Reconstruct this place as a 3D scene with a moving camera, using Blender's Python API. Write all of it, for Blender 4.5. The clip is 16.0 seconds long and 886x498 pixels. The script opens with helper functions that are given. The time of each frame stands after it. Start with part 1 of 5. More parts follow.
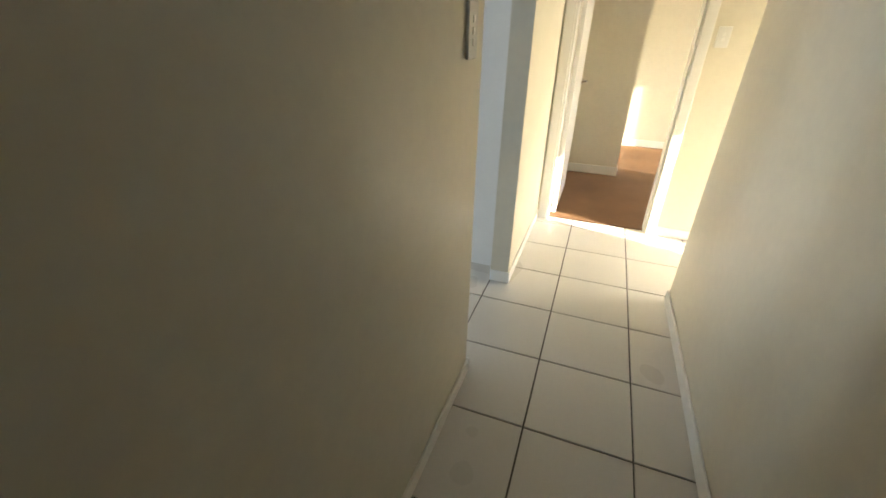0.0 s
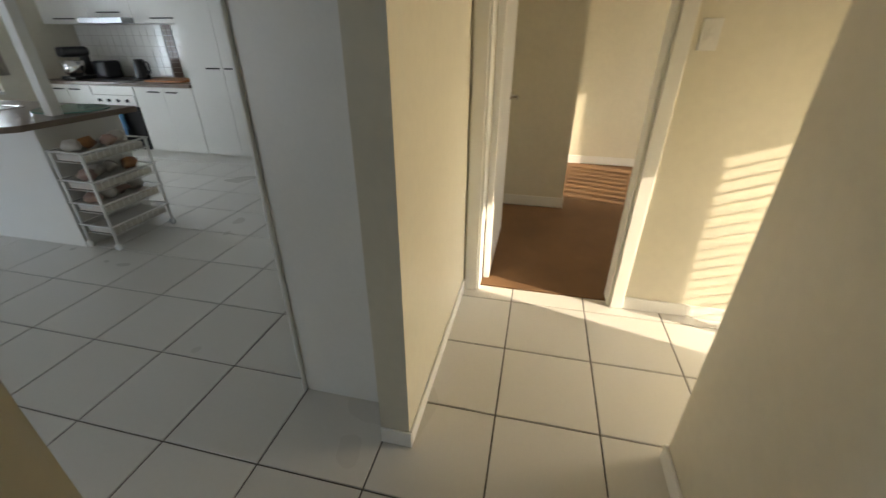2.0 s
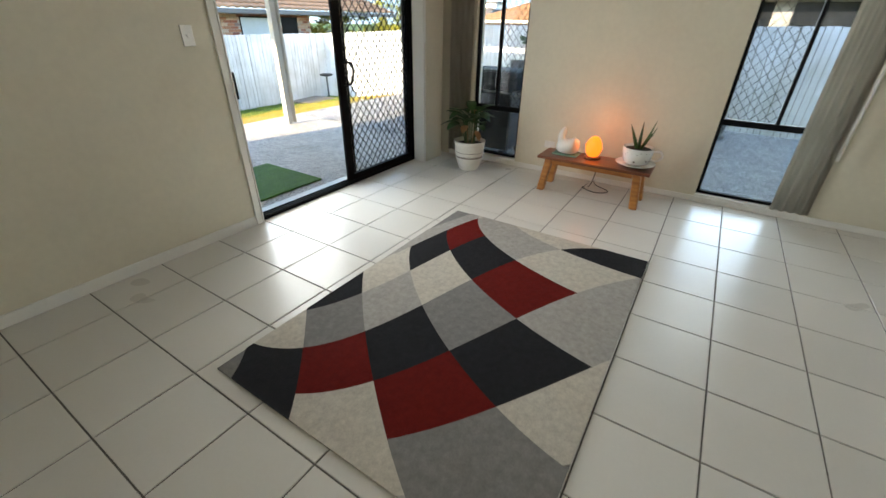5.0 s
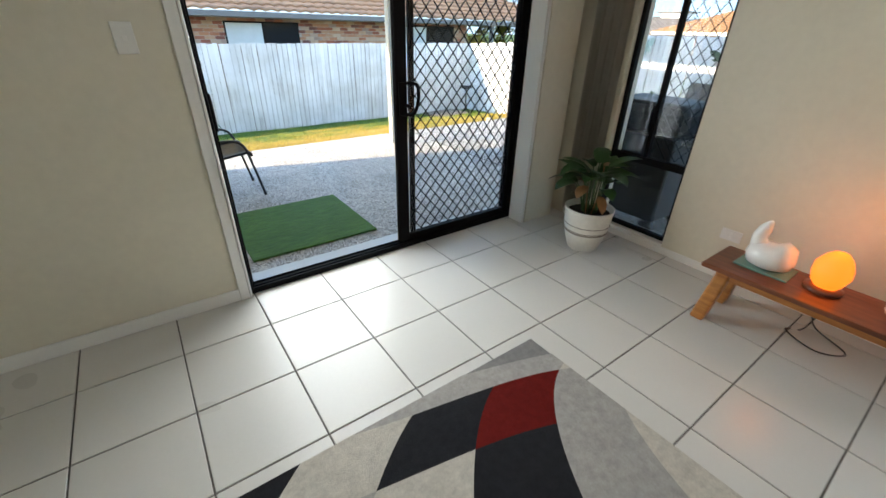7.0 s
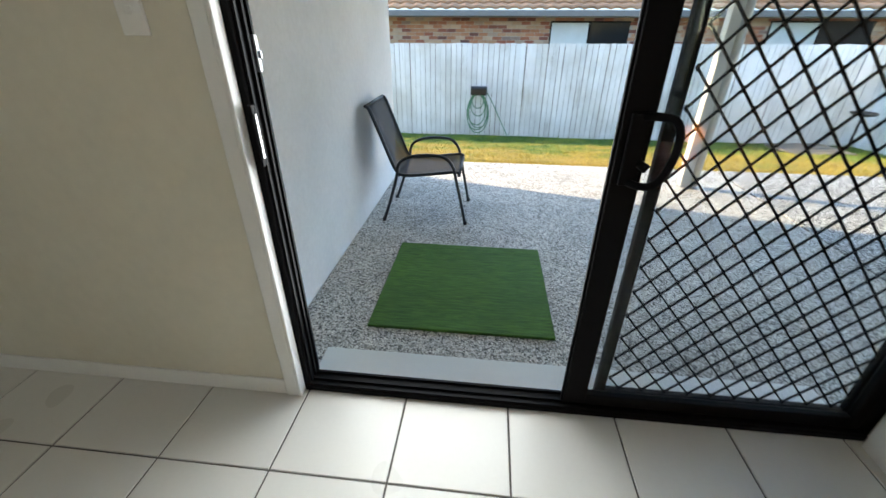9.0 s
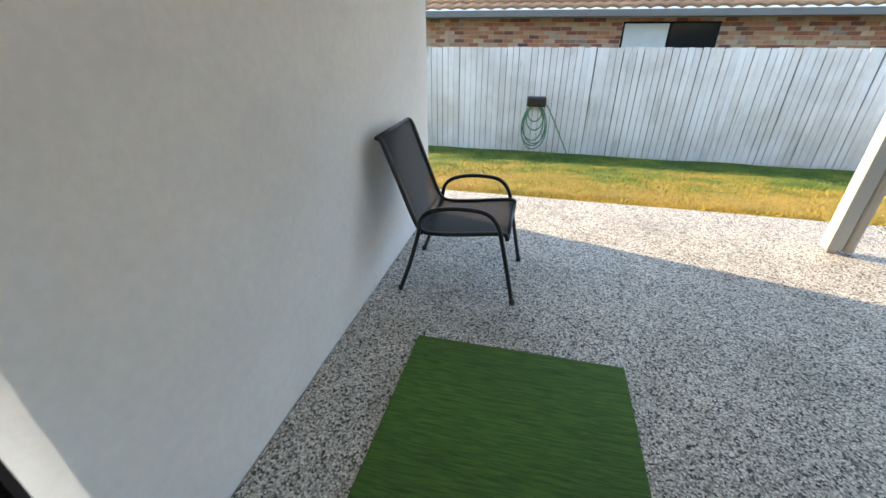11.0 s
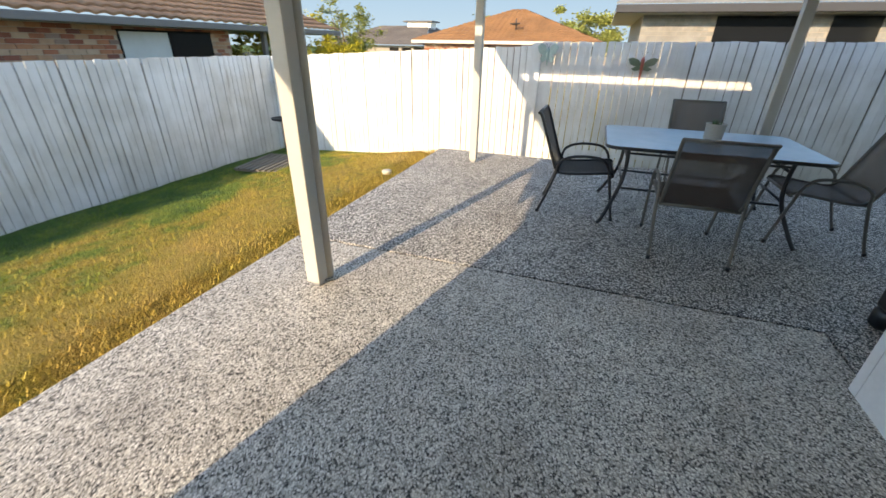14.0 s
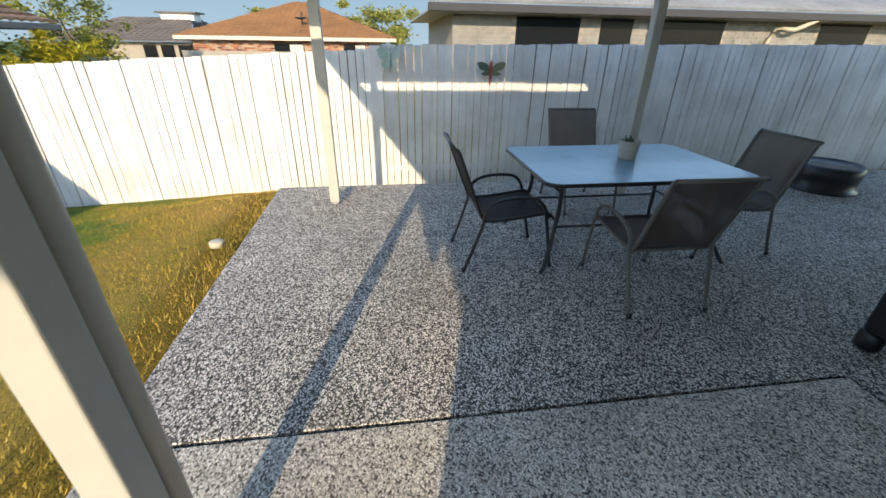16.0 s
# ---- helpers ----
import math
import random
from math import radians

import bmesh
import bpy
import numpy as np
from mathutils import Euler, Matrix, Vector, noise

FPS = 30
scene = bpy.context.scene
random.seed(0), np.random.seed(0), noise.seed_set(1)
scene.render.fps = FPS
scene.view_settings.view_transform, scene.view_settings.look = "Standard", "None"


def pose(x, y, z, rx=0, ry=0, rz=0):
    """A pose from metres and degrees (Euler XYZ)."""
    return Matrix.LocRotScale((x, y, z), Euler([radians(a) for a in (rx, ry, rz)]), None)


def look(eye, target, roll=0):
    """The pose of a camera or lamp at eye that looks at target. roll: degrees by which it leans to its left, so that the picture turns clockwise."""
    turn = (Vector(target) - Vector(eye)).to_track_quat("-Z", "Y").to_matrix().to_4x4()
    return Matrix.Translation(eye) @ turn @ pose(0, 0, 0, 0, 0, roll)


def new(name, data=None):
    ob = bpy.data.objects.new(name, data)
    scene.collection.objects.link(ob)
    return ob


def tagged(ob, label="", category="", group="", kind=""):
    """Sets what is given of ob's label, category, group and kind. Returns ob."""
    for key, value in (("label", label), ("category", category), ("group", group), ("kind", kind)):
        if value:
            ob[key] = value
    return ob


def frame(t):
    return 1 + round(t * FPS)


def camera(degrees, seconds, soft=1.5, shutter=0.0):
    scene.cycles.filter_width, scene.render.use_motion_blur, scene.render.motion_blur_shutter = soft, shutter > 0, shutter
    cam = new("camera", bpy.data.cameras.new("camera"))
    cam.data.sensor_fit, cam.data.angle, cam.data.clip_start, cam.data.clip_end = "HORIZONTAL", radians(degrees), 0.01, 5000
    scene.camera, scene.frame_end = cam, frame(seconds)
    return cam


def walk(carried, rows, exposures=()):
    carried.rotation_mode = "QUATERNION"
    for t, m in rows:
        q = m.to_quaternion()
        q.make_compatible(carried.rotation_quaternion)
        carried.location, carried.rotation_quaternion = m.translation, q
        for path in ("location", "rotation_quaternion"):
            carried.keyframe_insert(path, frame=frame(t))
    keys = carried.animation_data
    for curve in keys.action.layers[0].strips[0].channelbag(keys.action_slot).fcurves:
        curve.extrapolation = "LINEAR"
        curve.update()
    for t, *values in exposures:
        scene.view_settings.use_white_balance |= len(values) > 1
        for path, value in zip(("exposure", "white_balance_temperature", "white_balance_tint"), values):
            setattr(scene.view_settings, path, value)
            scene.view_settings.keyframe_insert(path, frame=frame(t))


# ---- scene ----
cam = camera(95.6, 16.0, shutter=0.2)
METRES, EYE, TILT, LEAN, TURN = 8.0, 1.5, 0.0, 0.0, 21.4
PATH = [
    (0, (2.085, 0.101, 1.365), (1.465, 1.749, 0.415), 0.8),
    (0.5, (2.034, 0.417, 1.374), (1.732, 2.149, 0.421), 0.7),
    (1, (2.019, 0.726, 1.377), (1.918, 2.482, 0.426), 0.9),
    (1.5, (2.057, 1.031, 1.37), (1.988, 2.787, 0.416), 0.9),
    (2, (2.057, 1.28, 1.354), (1.662, 3.001, 0.415), 0.2),
    (2.5, (1.966, 1.478, 1.347), (0.942, 2.924, 0.42), 1.0),
    (3, (1.83, 1.65, 1.374), (0.302, 2.528, 0.428), 1.6),
    (3.5, (1.576, 1.738, 1.411), (-0.154, 2.011, 0.446), 1.1),
    (4, (1.252, 1.774, 1.415), (-0.481, 1.545, 0.444), 1.2),
    (4.3, (1.041, 1.77, 1.419), (-0.641, 1.286, 0.451), 1.1),
    (4.5, (0.887, 1.757, 1.419), (-0.735, 1.113, 0.44), 1.0),
    (5, (0.515, 1.678, 1.438), (-0.957, 0.749, 0.453), 1.0),
    (5.2, (0.376, 1.634, 1.442), (-1.052, 0.647, 0.449), 1.5),
    (7.3, (-1.132, 0.931, 1.385), (-2.049, -0.566, 0.427), 1.1),
    (7.5, (-1.25, 0.821, 1.375), (-2.063, -0.733, 0.413), 0.9),
    (8, (-1.537, 0.546, 1.336), (-2.064, -1.126, 0.373), 0.9),
    (8.5, (-1.75, 0.262, 1.316), (-1.914, -1.484, 0.353), 0.5),
    (9, (-1.875, -0.05, 1.302), (-1.687, -1.793, 0.339), 0.3),
    (9.5, (-1.956, -0.357, 1.283), (-1.514, -2.054, 0.322), 0.1),
    (9.7, (-1.959, -0.483, 1.276), (-1.438, -2.159, 0.318), -0.5),
    (11.8, (-1.658, -1.383, 1.276), (-1.61, -3.144, 0.329), 1.6),
    (12, (-1.645, -1.473, 1.277), (-1.849, -3.223, 0.331), 1.7),
    (12.5, (-1.672, -1.736, 1.266), (-2.456, -3.32, 0.329), 1.8),
    (13, (-1.708, -1.996, 1.258), (-2.917, -3.303, 0.346), 1.1),
    (13.5, (-1.786, -2.317, 1.276), (-3.319, -3.229, 0.372), 1.3),
    (14, (-2.018, -2.62, 1.308), (-3.703, -3.204, 0.405), 1.1),
    (14.5, (-2.266, -2.903, 1.334), (-4.017, -3.253, 0.433), 0.8),
    (15, (-2.555, -3.122, 1.358), (-4.334, -3.278, 0.458), 0.6),
    (15.5, (-2.878, -3.307, 1.385), (-4.663, -3.282, 0.484), 0.4),
    (16, (-3.176, -3.465, 1.404), (-4.938, -3.209, 0.493), 0.9),
]

EXPOSURES = [(0.0, 3.9, 6300, 10), (0.5, 3.75, 6250, 10), (1.0, 3.3, 6150, 10), (1.5, 2.95, 6050, 10), (2.0, 2.6, 6800, 10), (2.5, 2.6, 7500, 10), (3.0, 2.95, 7300, 10), (3.5, 3.1, 7550, 10), (4.5, 3.4, 7650, 10), (5.2, 3.35, 7700, 10),
             (7.3, 3.25, 7300, 10), (8.0, 3.15, 7300, 10), (9.0, 3.1, 7400, 9), (9.7, 3.1, 7450, 9), (11.8, 2.5, 8300, 14), (12.5, 2.35, 8300, 14), (14.0, 2.1, 8150, 13), (16.0, 1.75, 7500, 10)]
walk(cam, [(t, look(eye, target, roll)) for t, eye, target, roll in PATH], EXPOSURES)

# ---- daylight ----
SUN_EL, SUN_WAY = radians(18.3), Vector((-0.970, 0.252, -0.332)).normalized()
world = bpy.data.worlds.new("sky")
scene.world = world
world.use_nodes = True
wn = world.node_tree.nodes
sky = wn.new("ShaderNodeTexSky")
sky.sky_type, sky.sun_disc = "NISHITA", False
sky.sun_elevation, sky.sun_rotation = SUN_EL, math.atan2(0.970, -0.252)
sky.air_density, sky.dust_density, sky.ozone_density = 1.0, 0.2, 3.0
world.node_tree.links.new(sky.outputs[0], wn["Background"].inputs[0])
wn["Background"].inputs[1].default_value = 0.15
sun = bpy.data.lights.new("sun", "SUN")
sun.energy, sun.angle, sun.color = 1.7, radians(0.5), (1.0, 0.86, 0.66)
sun_ob = new("sun", sun)
sun_ob.matrix_world = Matrix.Translation((6, -4, 8)) @ SUN_WAY.to_track_quat("-Z", "Y").to_matrix().to_4x4()


def window_light(name, place, toward, w, h, power, color=(0.78, 0.88, 1.0)):
    """An added area lamp that stands in for sky light at an opening."""
    lamp = bpy.data.lights.new(name, "AREA")
    lamp.shape, lamp.size, lamp.size_y, lamp.energy, lamp.color, lamp.spread = "RECTANGLE", w, h, power, color, radians(140)
    ob = new(name, lamp)
    ob.matrix_world = look(place, Vector(place) + Vector(toward))
    return ob


window_light("skylight_door", (-1.72, -1.36, 1.15), (0, 1, -0.05), 0.9, 1.9, 4.2)
window_light("skylight_window", (-4.02, 2.15, 1.1), (1, 0, -0.05), 0.75, 1.9, 1.7, (0.66, 0.83, 1.0))
window_light("skylight_kitchen", (-4.02, 4.35, 1.3), (1, 0, -0.02), 0.9, 1.1, 8.0)
# added warm lamps at unseen openings, to brighten hall and bedroom
window_light("skylight_entry", (4.14, 2.99, 0.66), (-1, 0, 0.05), 0.5, 1.25, 4.0, (1.0, 0.84, 0.60))
window_light("skylight_bedroom", (5.27, 4.94, 1.0), (-1, 0, -0.05), 1.3, 1.3, 9, (1.0, 0.88, 0.68))

# ---- materials ----
Z0, SLAB = 0.0, -0.065


def rgb(h):
    return tuple(h) + (1.0,)


class Mat:
    """A small builder for node materials."""

    def __init__(self, name, color, rough=0.6, metal=0.0):
        self.m = bpy.data.materials.new(name)
        self.m.use_nodes = True
        self.t = self.m.node_tree
        self.b = self.t.nodes["Principled BSDF"]
        self.b.inputs["Base Color"].default_value = rgb(color)
        self.b.inputs["Roughness"].default_value = rough
        self.b.inputs["Metallic"].default_value = metal
        self.color = None
        self.base = rgb(color)

    def node(self, kind, **at):
        n = self.t.nodes.new(kind)
        for k, v in at.items():
            if k in n.inputs:
                n.inputs[k].default_value = v
        return n

    def link(self, a, b):
        self.t.links.new(a, b)

    def where(self, kind="Object", scale=(1, 1, 1)):
        c = self.node("ShaderNodeTexCoord")
        g = self.node("ShaderNodeMapping")
        g.inputs["Scale"].default_value = scale
        if kind == "World":
            geo = self.node("ShaderNodeNewGeometry")
            self.link(geo.outputs["Position"], g.inputs[0])
        else:
            self.link(c.outputs[kind], g.inputs[0])
        return g.outputs[0]

    def noise(self, scale, detail=4.0, rough=0.6, at=None):
        n = self.node("ShaderNodeTexNoise", Scale=scale, Detail=detail, Roughness=rough)
        self.link(at if at is not None else self.where("World"), n.inputs["Vector"])
        return n.outputs["Fac"]

    def ramp(self, fac, stops):
        n = self.node("ShaderNodeValToRGB")
        e = n.color_ramp.elements
        while len(e) < len(stops):
            e.new(0.5)
        for el, (p, c) in zip(e, stops):
            el.position, el.color = p, rgb(c)
        self.link(fac, n.inputs[0])
        return n.outputs[0]

    def mix(self, a, b, fac, how="MIX"):
        n = self.t.nodes.new("ShaderNodeMix")
        n.data_type, n.blend_type = "RGBA", how
        for v, k in ((fac, 0), (a, 6), (b, 7)):
            if hasattr(v, "links") or hasattr(v, "is_linked"):
                self.link(v, n.inputs[k])
            else:
                n.inputs[k].default_value = v if k == 0 else rgb(v)
        return n.outputs[2]

    def paint(self, out):
        self.color = out
        self.link(out, self.b.inputs["Base Color"])
        return self

    def mottle(self, scale=3.0, amount=0.12, fine=60.0):
        """Tone that varies at two scales."""
        big = self.ramp(self.noise(scale), [(0.3, (1 - amount,) * 3), (0.7, (1 + amount * 0.3,) * 3)])
        small = self.ramp(self.noise(fine, 2.0), [(0.3, (1 - amount * 0.6,) * 3), (0.7, (1, 1, 1))])
        src = self.color if self.color is not None else self.base[:3]
        return self.paint(self.mix(self.mix(src, big, 1.0, "MULTIPLY"), small, 1.0, "MULTIPLY"))

    def vary(self, amount=0.12):
        """A tone of its own for every piece."""
        n = self.node("ShaderNodeObjectInfo")
        v = self.ramp(n.outputs["Random"], [(0.0, (1 - amount,) * 3), (1.0, (1 + amount * 0.3,) * 3)])
        src = self.color if self.color is not None else self.base[:3]
        return self.paint(self.mix(src, v, 1.0, "MULTIPLY"))

    def bump(self, fac, strength=0.2, distance=0.01):
        n = self.node("ShaderNodeBump", Strength=strength, Distance=distance)
        self.link(fac, n.inputs["Height"])
        self.link(n.outputs[0], self.b.inputs["Normal"])
        return self

    def gloss(self, fac, low, high):
        n = self.node("ShaderNodeMapRange")
        n.inputs["To Min"].default_value, n.inputs["To Max"].default_value = low, high
        self.link(fac, n.inputs[0])
        self.link(n.outputs[0], self.b.inputs["Roughness"])
        return self


def plain(name, color, rough=0.5, metal=0.0, mott=0.06, fine=80.0, bump=0.0):
    k = Mat(name, color, rough, metal)
    if mott:
        k.mottle(2.5, mott, fine)
    if bump:
        k.bump(k.noise(fine), bump, 0.002)
    return k.m


def fence_green_shade(k):
    """Lawn tone: patches plus a slow drift, greener and with painted shade towards the fence."""
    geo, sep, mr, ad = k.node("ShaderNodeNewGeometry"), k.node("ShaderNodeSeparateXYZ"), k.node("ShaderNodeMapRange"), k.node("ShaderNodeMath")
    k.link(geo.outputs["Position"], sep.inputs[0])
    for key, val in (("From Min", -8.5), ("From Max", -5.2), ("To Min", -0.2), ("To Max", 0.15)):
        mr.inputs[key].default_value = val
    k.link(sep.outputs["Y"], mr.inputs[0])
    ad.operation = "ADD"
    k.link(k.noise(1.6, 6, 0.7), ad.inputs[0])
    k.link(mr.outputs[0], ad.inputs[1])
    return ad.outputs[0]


def make_materials():
    M = {}
    k = Mat("cream_wall", (0.70, 0.655, 0.53), 0.42)
    k.mottle(1.3, 0.07, 25)
    k.bump(k.noise(120, 2), 0.08, 0.002)
    k.gloss(k.noise(3), 0.28, 0.40)
    M["wall"] = k.m
    M["white"] = plain("white_paint", (0.80, 0.79, 0.75), 0.35, mott=0.04)
    M["ceiling"] = plain("ceiling_paint", (0.82, 0.81, 0.78), 0.8, mott=0.03)
    M["laminate"] = plain("white_laminate", (0.78, 0.77, 0.73), 0.3, mott=0.03)
    k = Mat("glazed_tile", (0.67, 0.645, 0.595), 0.28)
    k.mottle(0.7, 0.035, 60)
    k.vary(0.045)
    k.gloss(k.noise(1.5, 2), 0.24, 0.34)
    M["tile"] = k.m
    k = Mat("grey_grout", (0.15, 0.135, 0.12), 0.9)
    k.mottle(3, 0.3, 30)
    M["grout"] = k.m
    k = Mat("tan_carpet", (0.21, 0.108, 0.045), 0.95)
    k.mottle(2.0, 0.25, 140)
    k.bump(k.noise(220, 3), 0.6, 0.006)
    M["carpet"] = k.m
    k = Mat("exterior_render", (0.84, 0.83, 0.81), 0.85)
    k.mottle(1.5, 0.10, 30)
    k.bump(k.noise(60, 4), 0.25, 0.004)
    M["render"] = k.m
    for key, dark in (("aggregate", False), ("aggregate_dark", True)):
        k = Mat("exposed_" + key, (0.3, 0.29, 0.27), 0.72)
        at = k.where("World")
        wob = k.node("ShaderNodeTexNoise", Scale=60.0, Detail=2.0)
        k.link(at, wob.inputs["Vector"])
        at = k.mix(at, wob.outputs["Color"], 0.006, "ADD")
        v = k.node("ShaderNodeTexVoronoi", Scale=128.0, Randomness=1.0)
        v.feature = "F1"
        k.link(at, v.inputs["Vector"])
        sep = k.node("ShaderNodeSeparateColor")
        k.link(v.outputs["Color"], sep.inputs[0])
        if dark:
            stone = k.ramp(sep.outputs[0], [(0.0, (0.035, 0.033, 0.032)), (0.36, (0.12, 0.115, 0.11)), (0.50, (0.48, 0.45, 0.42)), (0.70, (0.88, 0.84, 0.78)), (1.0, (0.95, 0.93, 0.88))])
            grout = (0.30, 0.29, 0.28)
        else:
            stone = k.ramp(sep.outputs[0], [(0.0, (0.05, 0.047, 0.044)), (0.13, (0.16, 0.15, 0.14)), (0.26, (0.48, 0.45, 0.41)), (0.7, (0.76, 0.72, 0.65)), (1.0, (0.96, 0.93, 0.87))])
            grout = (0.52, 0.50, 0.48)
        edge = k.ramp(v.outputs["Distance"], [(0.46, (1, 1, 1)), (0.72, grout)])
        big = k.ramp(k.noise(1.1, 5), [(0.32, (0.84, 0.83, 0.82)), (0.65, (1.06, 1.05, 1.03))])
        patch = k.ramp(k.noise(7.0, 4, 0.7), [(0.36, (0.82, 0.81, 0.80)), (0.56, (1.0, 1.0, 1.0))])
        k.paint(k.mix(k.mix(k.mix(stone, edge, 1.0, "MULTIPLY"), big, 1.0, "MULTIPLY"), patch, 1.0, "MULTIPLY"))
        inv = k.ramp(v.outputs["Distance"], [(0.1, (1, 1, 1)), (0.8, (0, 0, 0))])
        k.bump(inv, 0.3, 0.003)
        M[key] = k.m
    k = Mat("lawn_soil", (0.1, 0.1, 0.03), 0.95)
    # the lowest greens are darkened to paint in the fence's shade
    a = k.ramp(fence_green_shade(k), [(0.30, (0.05, 0.11, 0.01)), (0.44, (0.15, 0.20, 0.015)), (0.56, (0.34, 0.25, 0.035)), (0.8, (0.48, 0.30, 0.065))])
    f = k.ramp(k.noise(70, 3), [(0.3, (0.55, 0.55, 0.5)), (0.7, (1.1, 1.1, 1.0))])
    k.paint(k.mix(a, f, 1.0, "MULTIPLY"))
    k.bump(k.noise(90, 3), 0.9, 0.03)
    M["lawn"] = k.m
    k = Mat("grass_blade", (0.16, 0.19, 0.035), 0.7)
    # blades follow the soil: greener, and shaded by colour near the fence
    a = k.ramp(fence_green_shade(k), [(0.30, (0.06, 0.14, 0.01)), (0.44, (0.17, 0.23, 0.015)), (0.56, (0.42, 0.31, 0.04)), (0.8, (0.56, 0.36, 0.075))])
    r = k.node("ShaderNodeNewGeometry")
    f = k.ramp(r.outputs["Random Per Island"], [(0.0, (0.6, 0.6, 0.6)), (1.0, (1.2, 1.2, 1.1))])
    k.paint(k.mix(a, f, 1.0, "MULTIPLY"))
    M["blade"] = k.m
    k = Mat("white_fence_timber", (0.74, 0.745, 0.75), 0.75)
    g = k.noise(1.0, 5, 0.7, k.where("World", (9, 9, 0.9)))
    wear = k.ramp(g, [(0.27, (0.58, 0.55, 0.51)), (0.40, (0.93, 0.93, 0.92)), (0.7, (1, 1, 1))])
    st = k.ramp(k.noise(1.7, 5), [(0.35, (0.80, 0.79, 0.76)), (0.6, (1, 1, 1))])
    k.paint(k.mix(k.mix(k.base[:3], wear, 1.0, "MULTIPLY"), st, 1.0, "MULTIPLY"))
    k.vary(0.09)
    k.bump(g, 0.35, 0.004)
    M["fence"] = k.m
    M["black_alu"] = plain("black_aluminium", (0.008, 0.008, 0.009), 0.5, 0.0, 0.1)
    M["black_alu"].node_tree.nodes["Principled BSDF"].inputs["Specular IOR Level"].default_value = 0.06
    M["black_tube"] = plain("black_powder_coat", (0.016, 0.016, 0.018), 0.4, 0.0, 0.1)
    M["bronze_tube"] = plain("grey_brown_powder_coat", (0.12, 0.112, 0.10), 0.45, 0.0, 0.1)
    for nm, c in (("sling", (0.010, 0.010, 0.013)), ("sling_brown", (0.085, 0.062, 0.052))):
        k = Mat(nm + "_mesh_fabric", c, 0.8)
        w = k.node("ShaderNodeTexChecker", Scale=260.0)
        k.link(k.where("World"), w.inputs["Vector"])
        k.paint(k.mix(c, tuple(x * 1.9 + 0.01 for x in c), w.outputs["Fac"]))
        k.bump(w.outputs["Fac"], 0.3, 0.002)
        tr = k.node("ShaderNodeBsdfTransparent")
        ms = k.node("ShaderNodeMixShader", Fac=0.10 if nm == "sling" else 0.20)
        k.link(k.b.outputs[0], ms.inputs[1])
        k.link(tr.outputs[0], ms.inputs[2])
        k.link(ms.outputs[0], k.t.nodes["Material Output"].inputs[0])
        M[nm] = k.m
    k = Mat("clear_glass", (1, 1, 1), 0.02)
    tr, gl = k.node("ShaderNodeBsdfTransparent", Color=(0.93, 0.95, 0.96, 1)), k.node("ShaderNodeBsdfGlossy", Roughness=0.02)
    lw, ms = k.node("ShaderNodeLayerWeight", Blend=0.5), k.node("ShaderNodeMixShader")
    pw, ad = k.node("ShaderNodeMath"), k.node("ShaderNodeMath")
    pw.operation, ad.operation = "POWER", "MULTIPLY_ADD"
    pw.inputs[1].default_value, ad.inputs[1].default_value, ad.inputs[2].default_value = 5.0, 0.8, 0.03
    k.link(lw.outputs["Facing"], pw.inputs[0])
    k.link(pw.outputs[0], ad.inputs[0])
    k.link(ad.outputs[0], ms.inputs[0])
    k.link(tr.outputs[0], ms.inputs[1])
    k.link(gl.outputs[0], ms.inputs[2])
    k.link(ms.outputs[0], k.t.nodes["Material Output"].inputs[0])
    M["glass"] = k.m
    # blue base colour paints the reflected sky into the glass
    k = Mat("sky_painted_table_glass", (0.18, 0.35, 0.48), 0.16)
    k.mottle(4, 0.12, 60)
    k.gloss(k.noise(9), 0.22, 0.42)
    k.b.inputs["Coat Weight"].default_value = 0.12
    M["table_glass"] = k.m
    M["dark_glass"] = plain("dark_window_glass", (0.012, 0.014, 0.017), 0.1, mott=0.1)
    M["dark_glass"].node_tree.nodes["Principled BSDF"].inputs["Specular IOR Level"].default_value = 0.08
    M["pale_curtain"] = plain("pale_curtain", (0.48, 0.52, 0.54), 0.35, mott=0.12)
    M["steel"] = plain("brushed_steel", (0.42, 0.43, 0.45), 0.30, 0.9, 0.08)
    M["chrome"] = plain("chrome", (0.75, 0.75, 0.76), 0.12, 1.0, 0.03)
    k = Mat("benchtop_laminate", (0.20, 0.15, 0.115), 0.32)
    k.mottle(5, 0.25, 160)
    M["bench"] = k.m
    k = Mat("orange_pine", (0.42, 0.17, 0.045), 0.38)
    g = k.noise(2.2, 5, 0.65, k.where("World", (14, 1.5, 14)))
    k.paint(k.ramp(g, [(0.3, (0.26, 0.085, 0.02)), (0.6, (0.46, 0.19, 0.05)), (0.8, (0.55, 0.25, 0.08))]))
    k.bump(g, 0.1, 0.002)
    M["pine"] = k.m
    k = Mat("dark_stained_wood", (0.17, 0.05, 0.022), 0.3)
    g = k.noise(2.2, 5, 0.65, k.where("World", (14, 1.5, 14)))
    k.paint(k.ramp(g, [(0.3, (0.10, 0.028, 0.012)), (0.7, (0.22, 0.07, 0.03))]))
    M["stain"] = k.m
    M["ceramic"] = plain("white_ceramic", (0.80, 0.79, 0.75), 0.18, mott=0.05)
    k = Mat("banded_pot_glaze", (0.78, 0.76, 0.70), 0.3)
    k.mottle(6, 0.12, 50)
    M["pot"] = k.m
    M["pot_band"] = plain("grey_brown_glaze_band", (0.27, 0.23, 0.19), 0.4, mott=0.3, fine=40)
    M["soil"] = plain("potting_soil", (0.03, 0.02, 0.014), 0.95, mott=0.4, fine=90, bump=0.8)
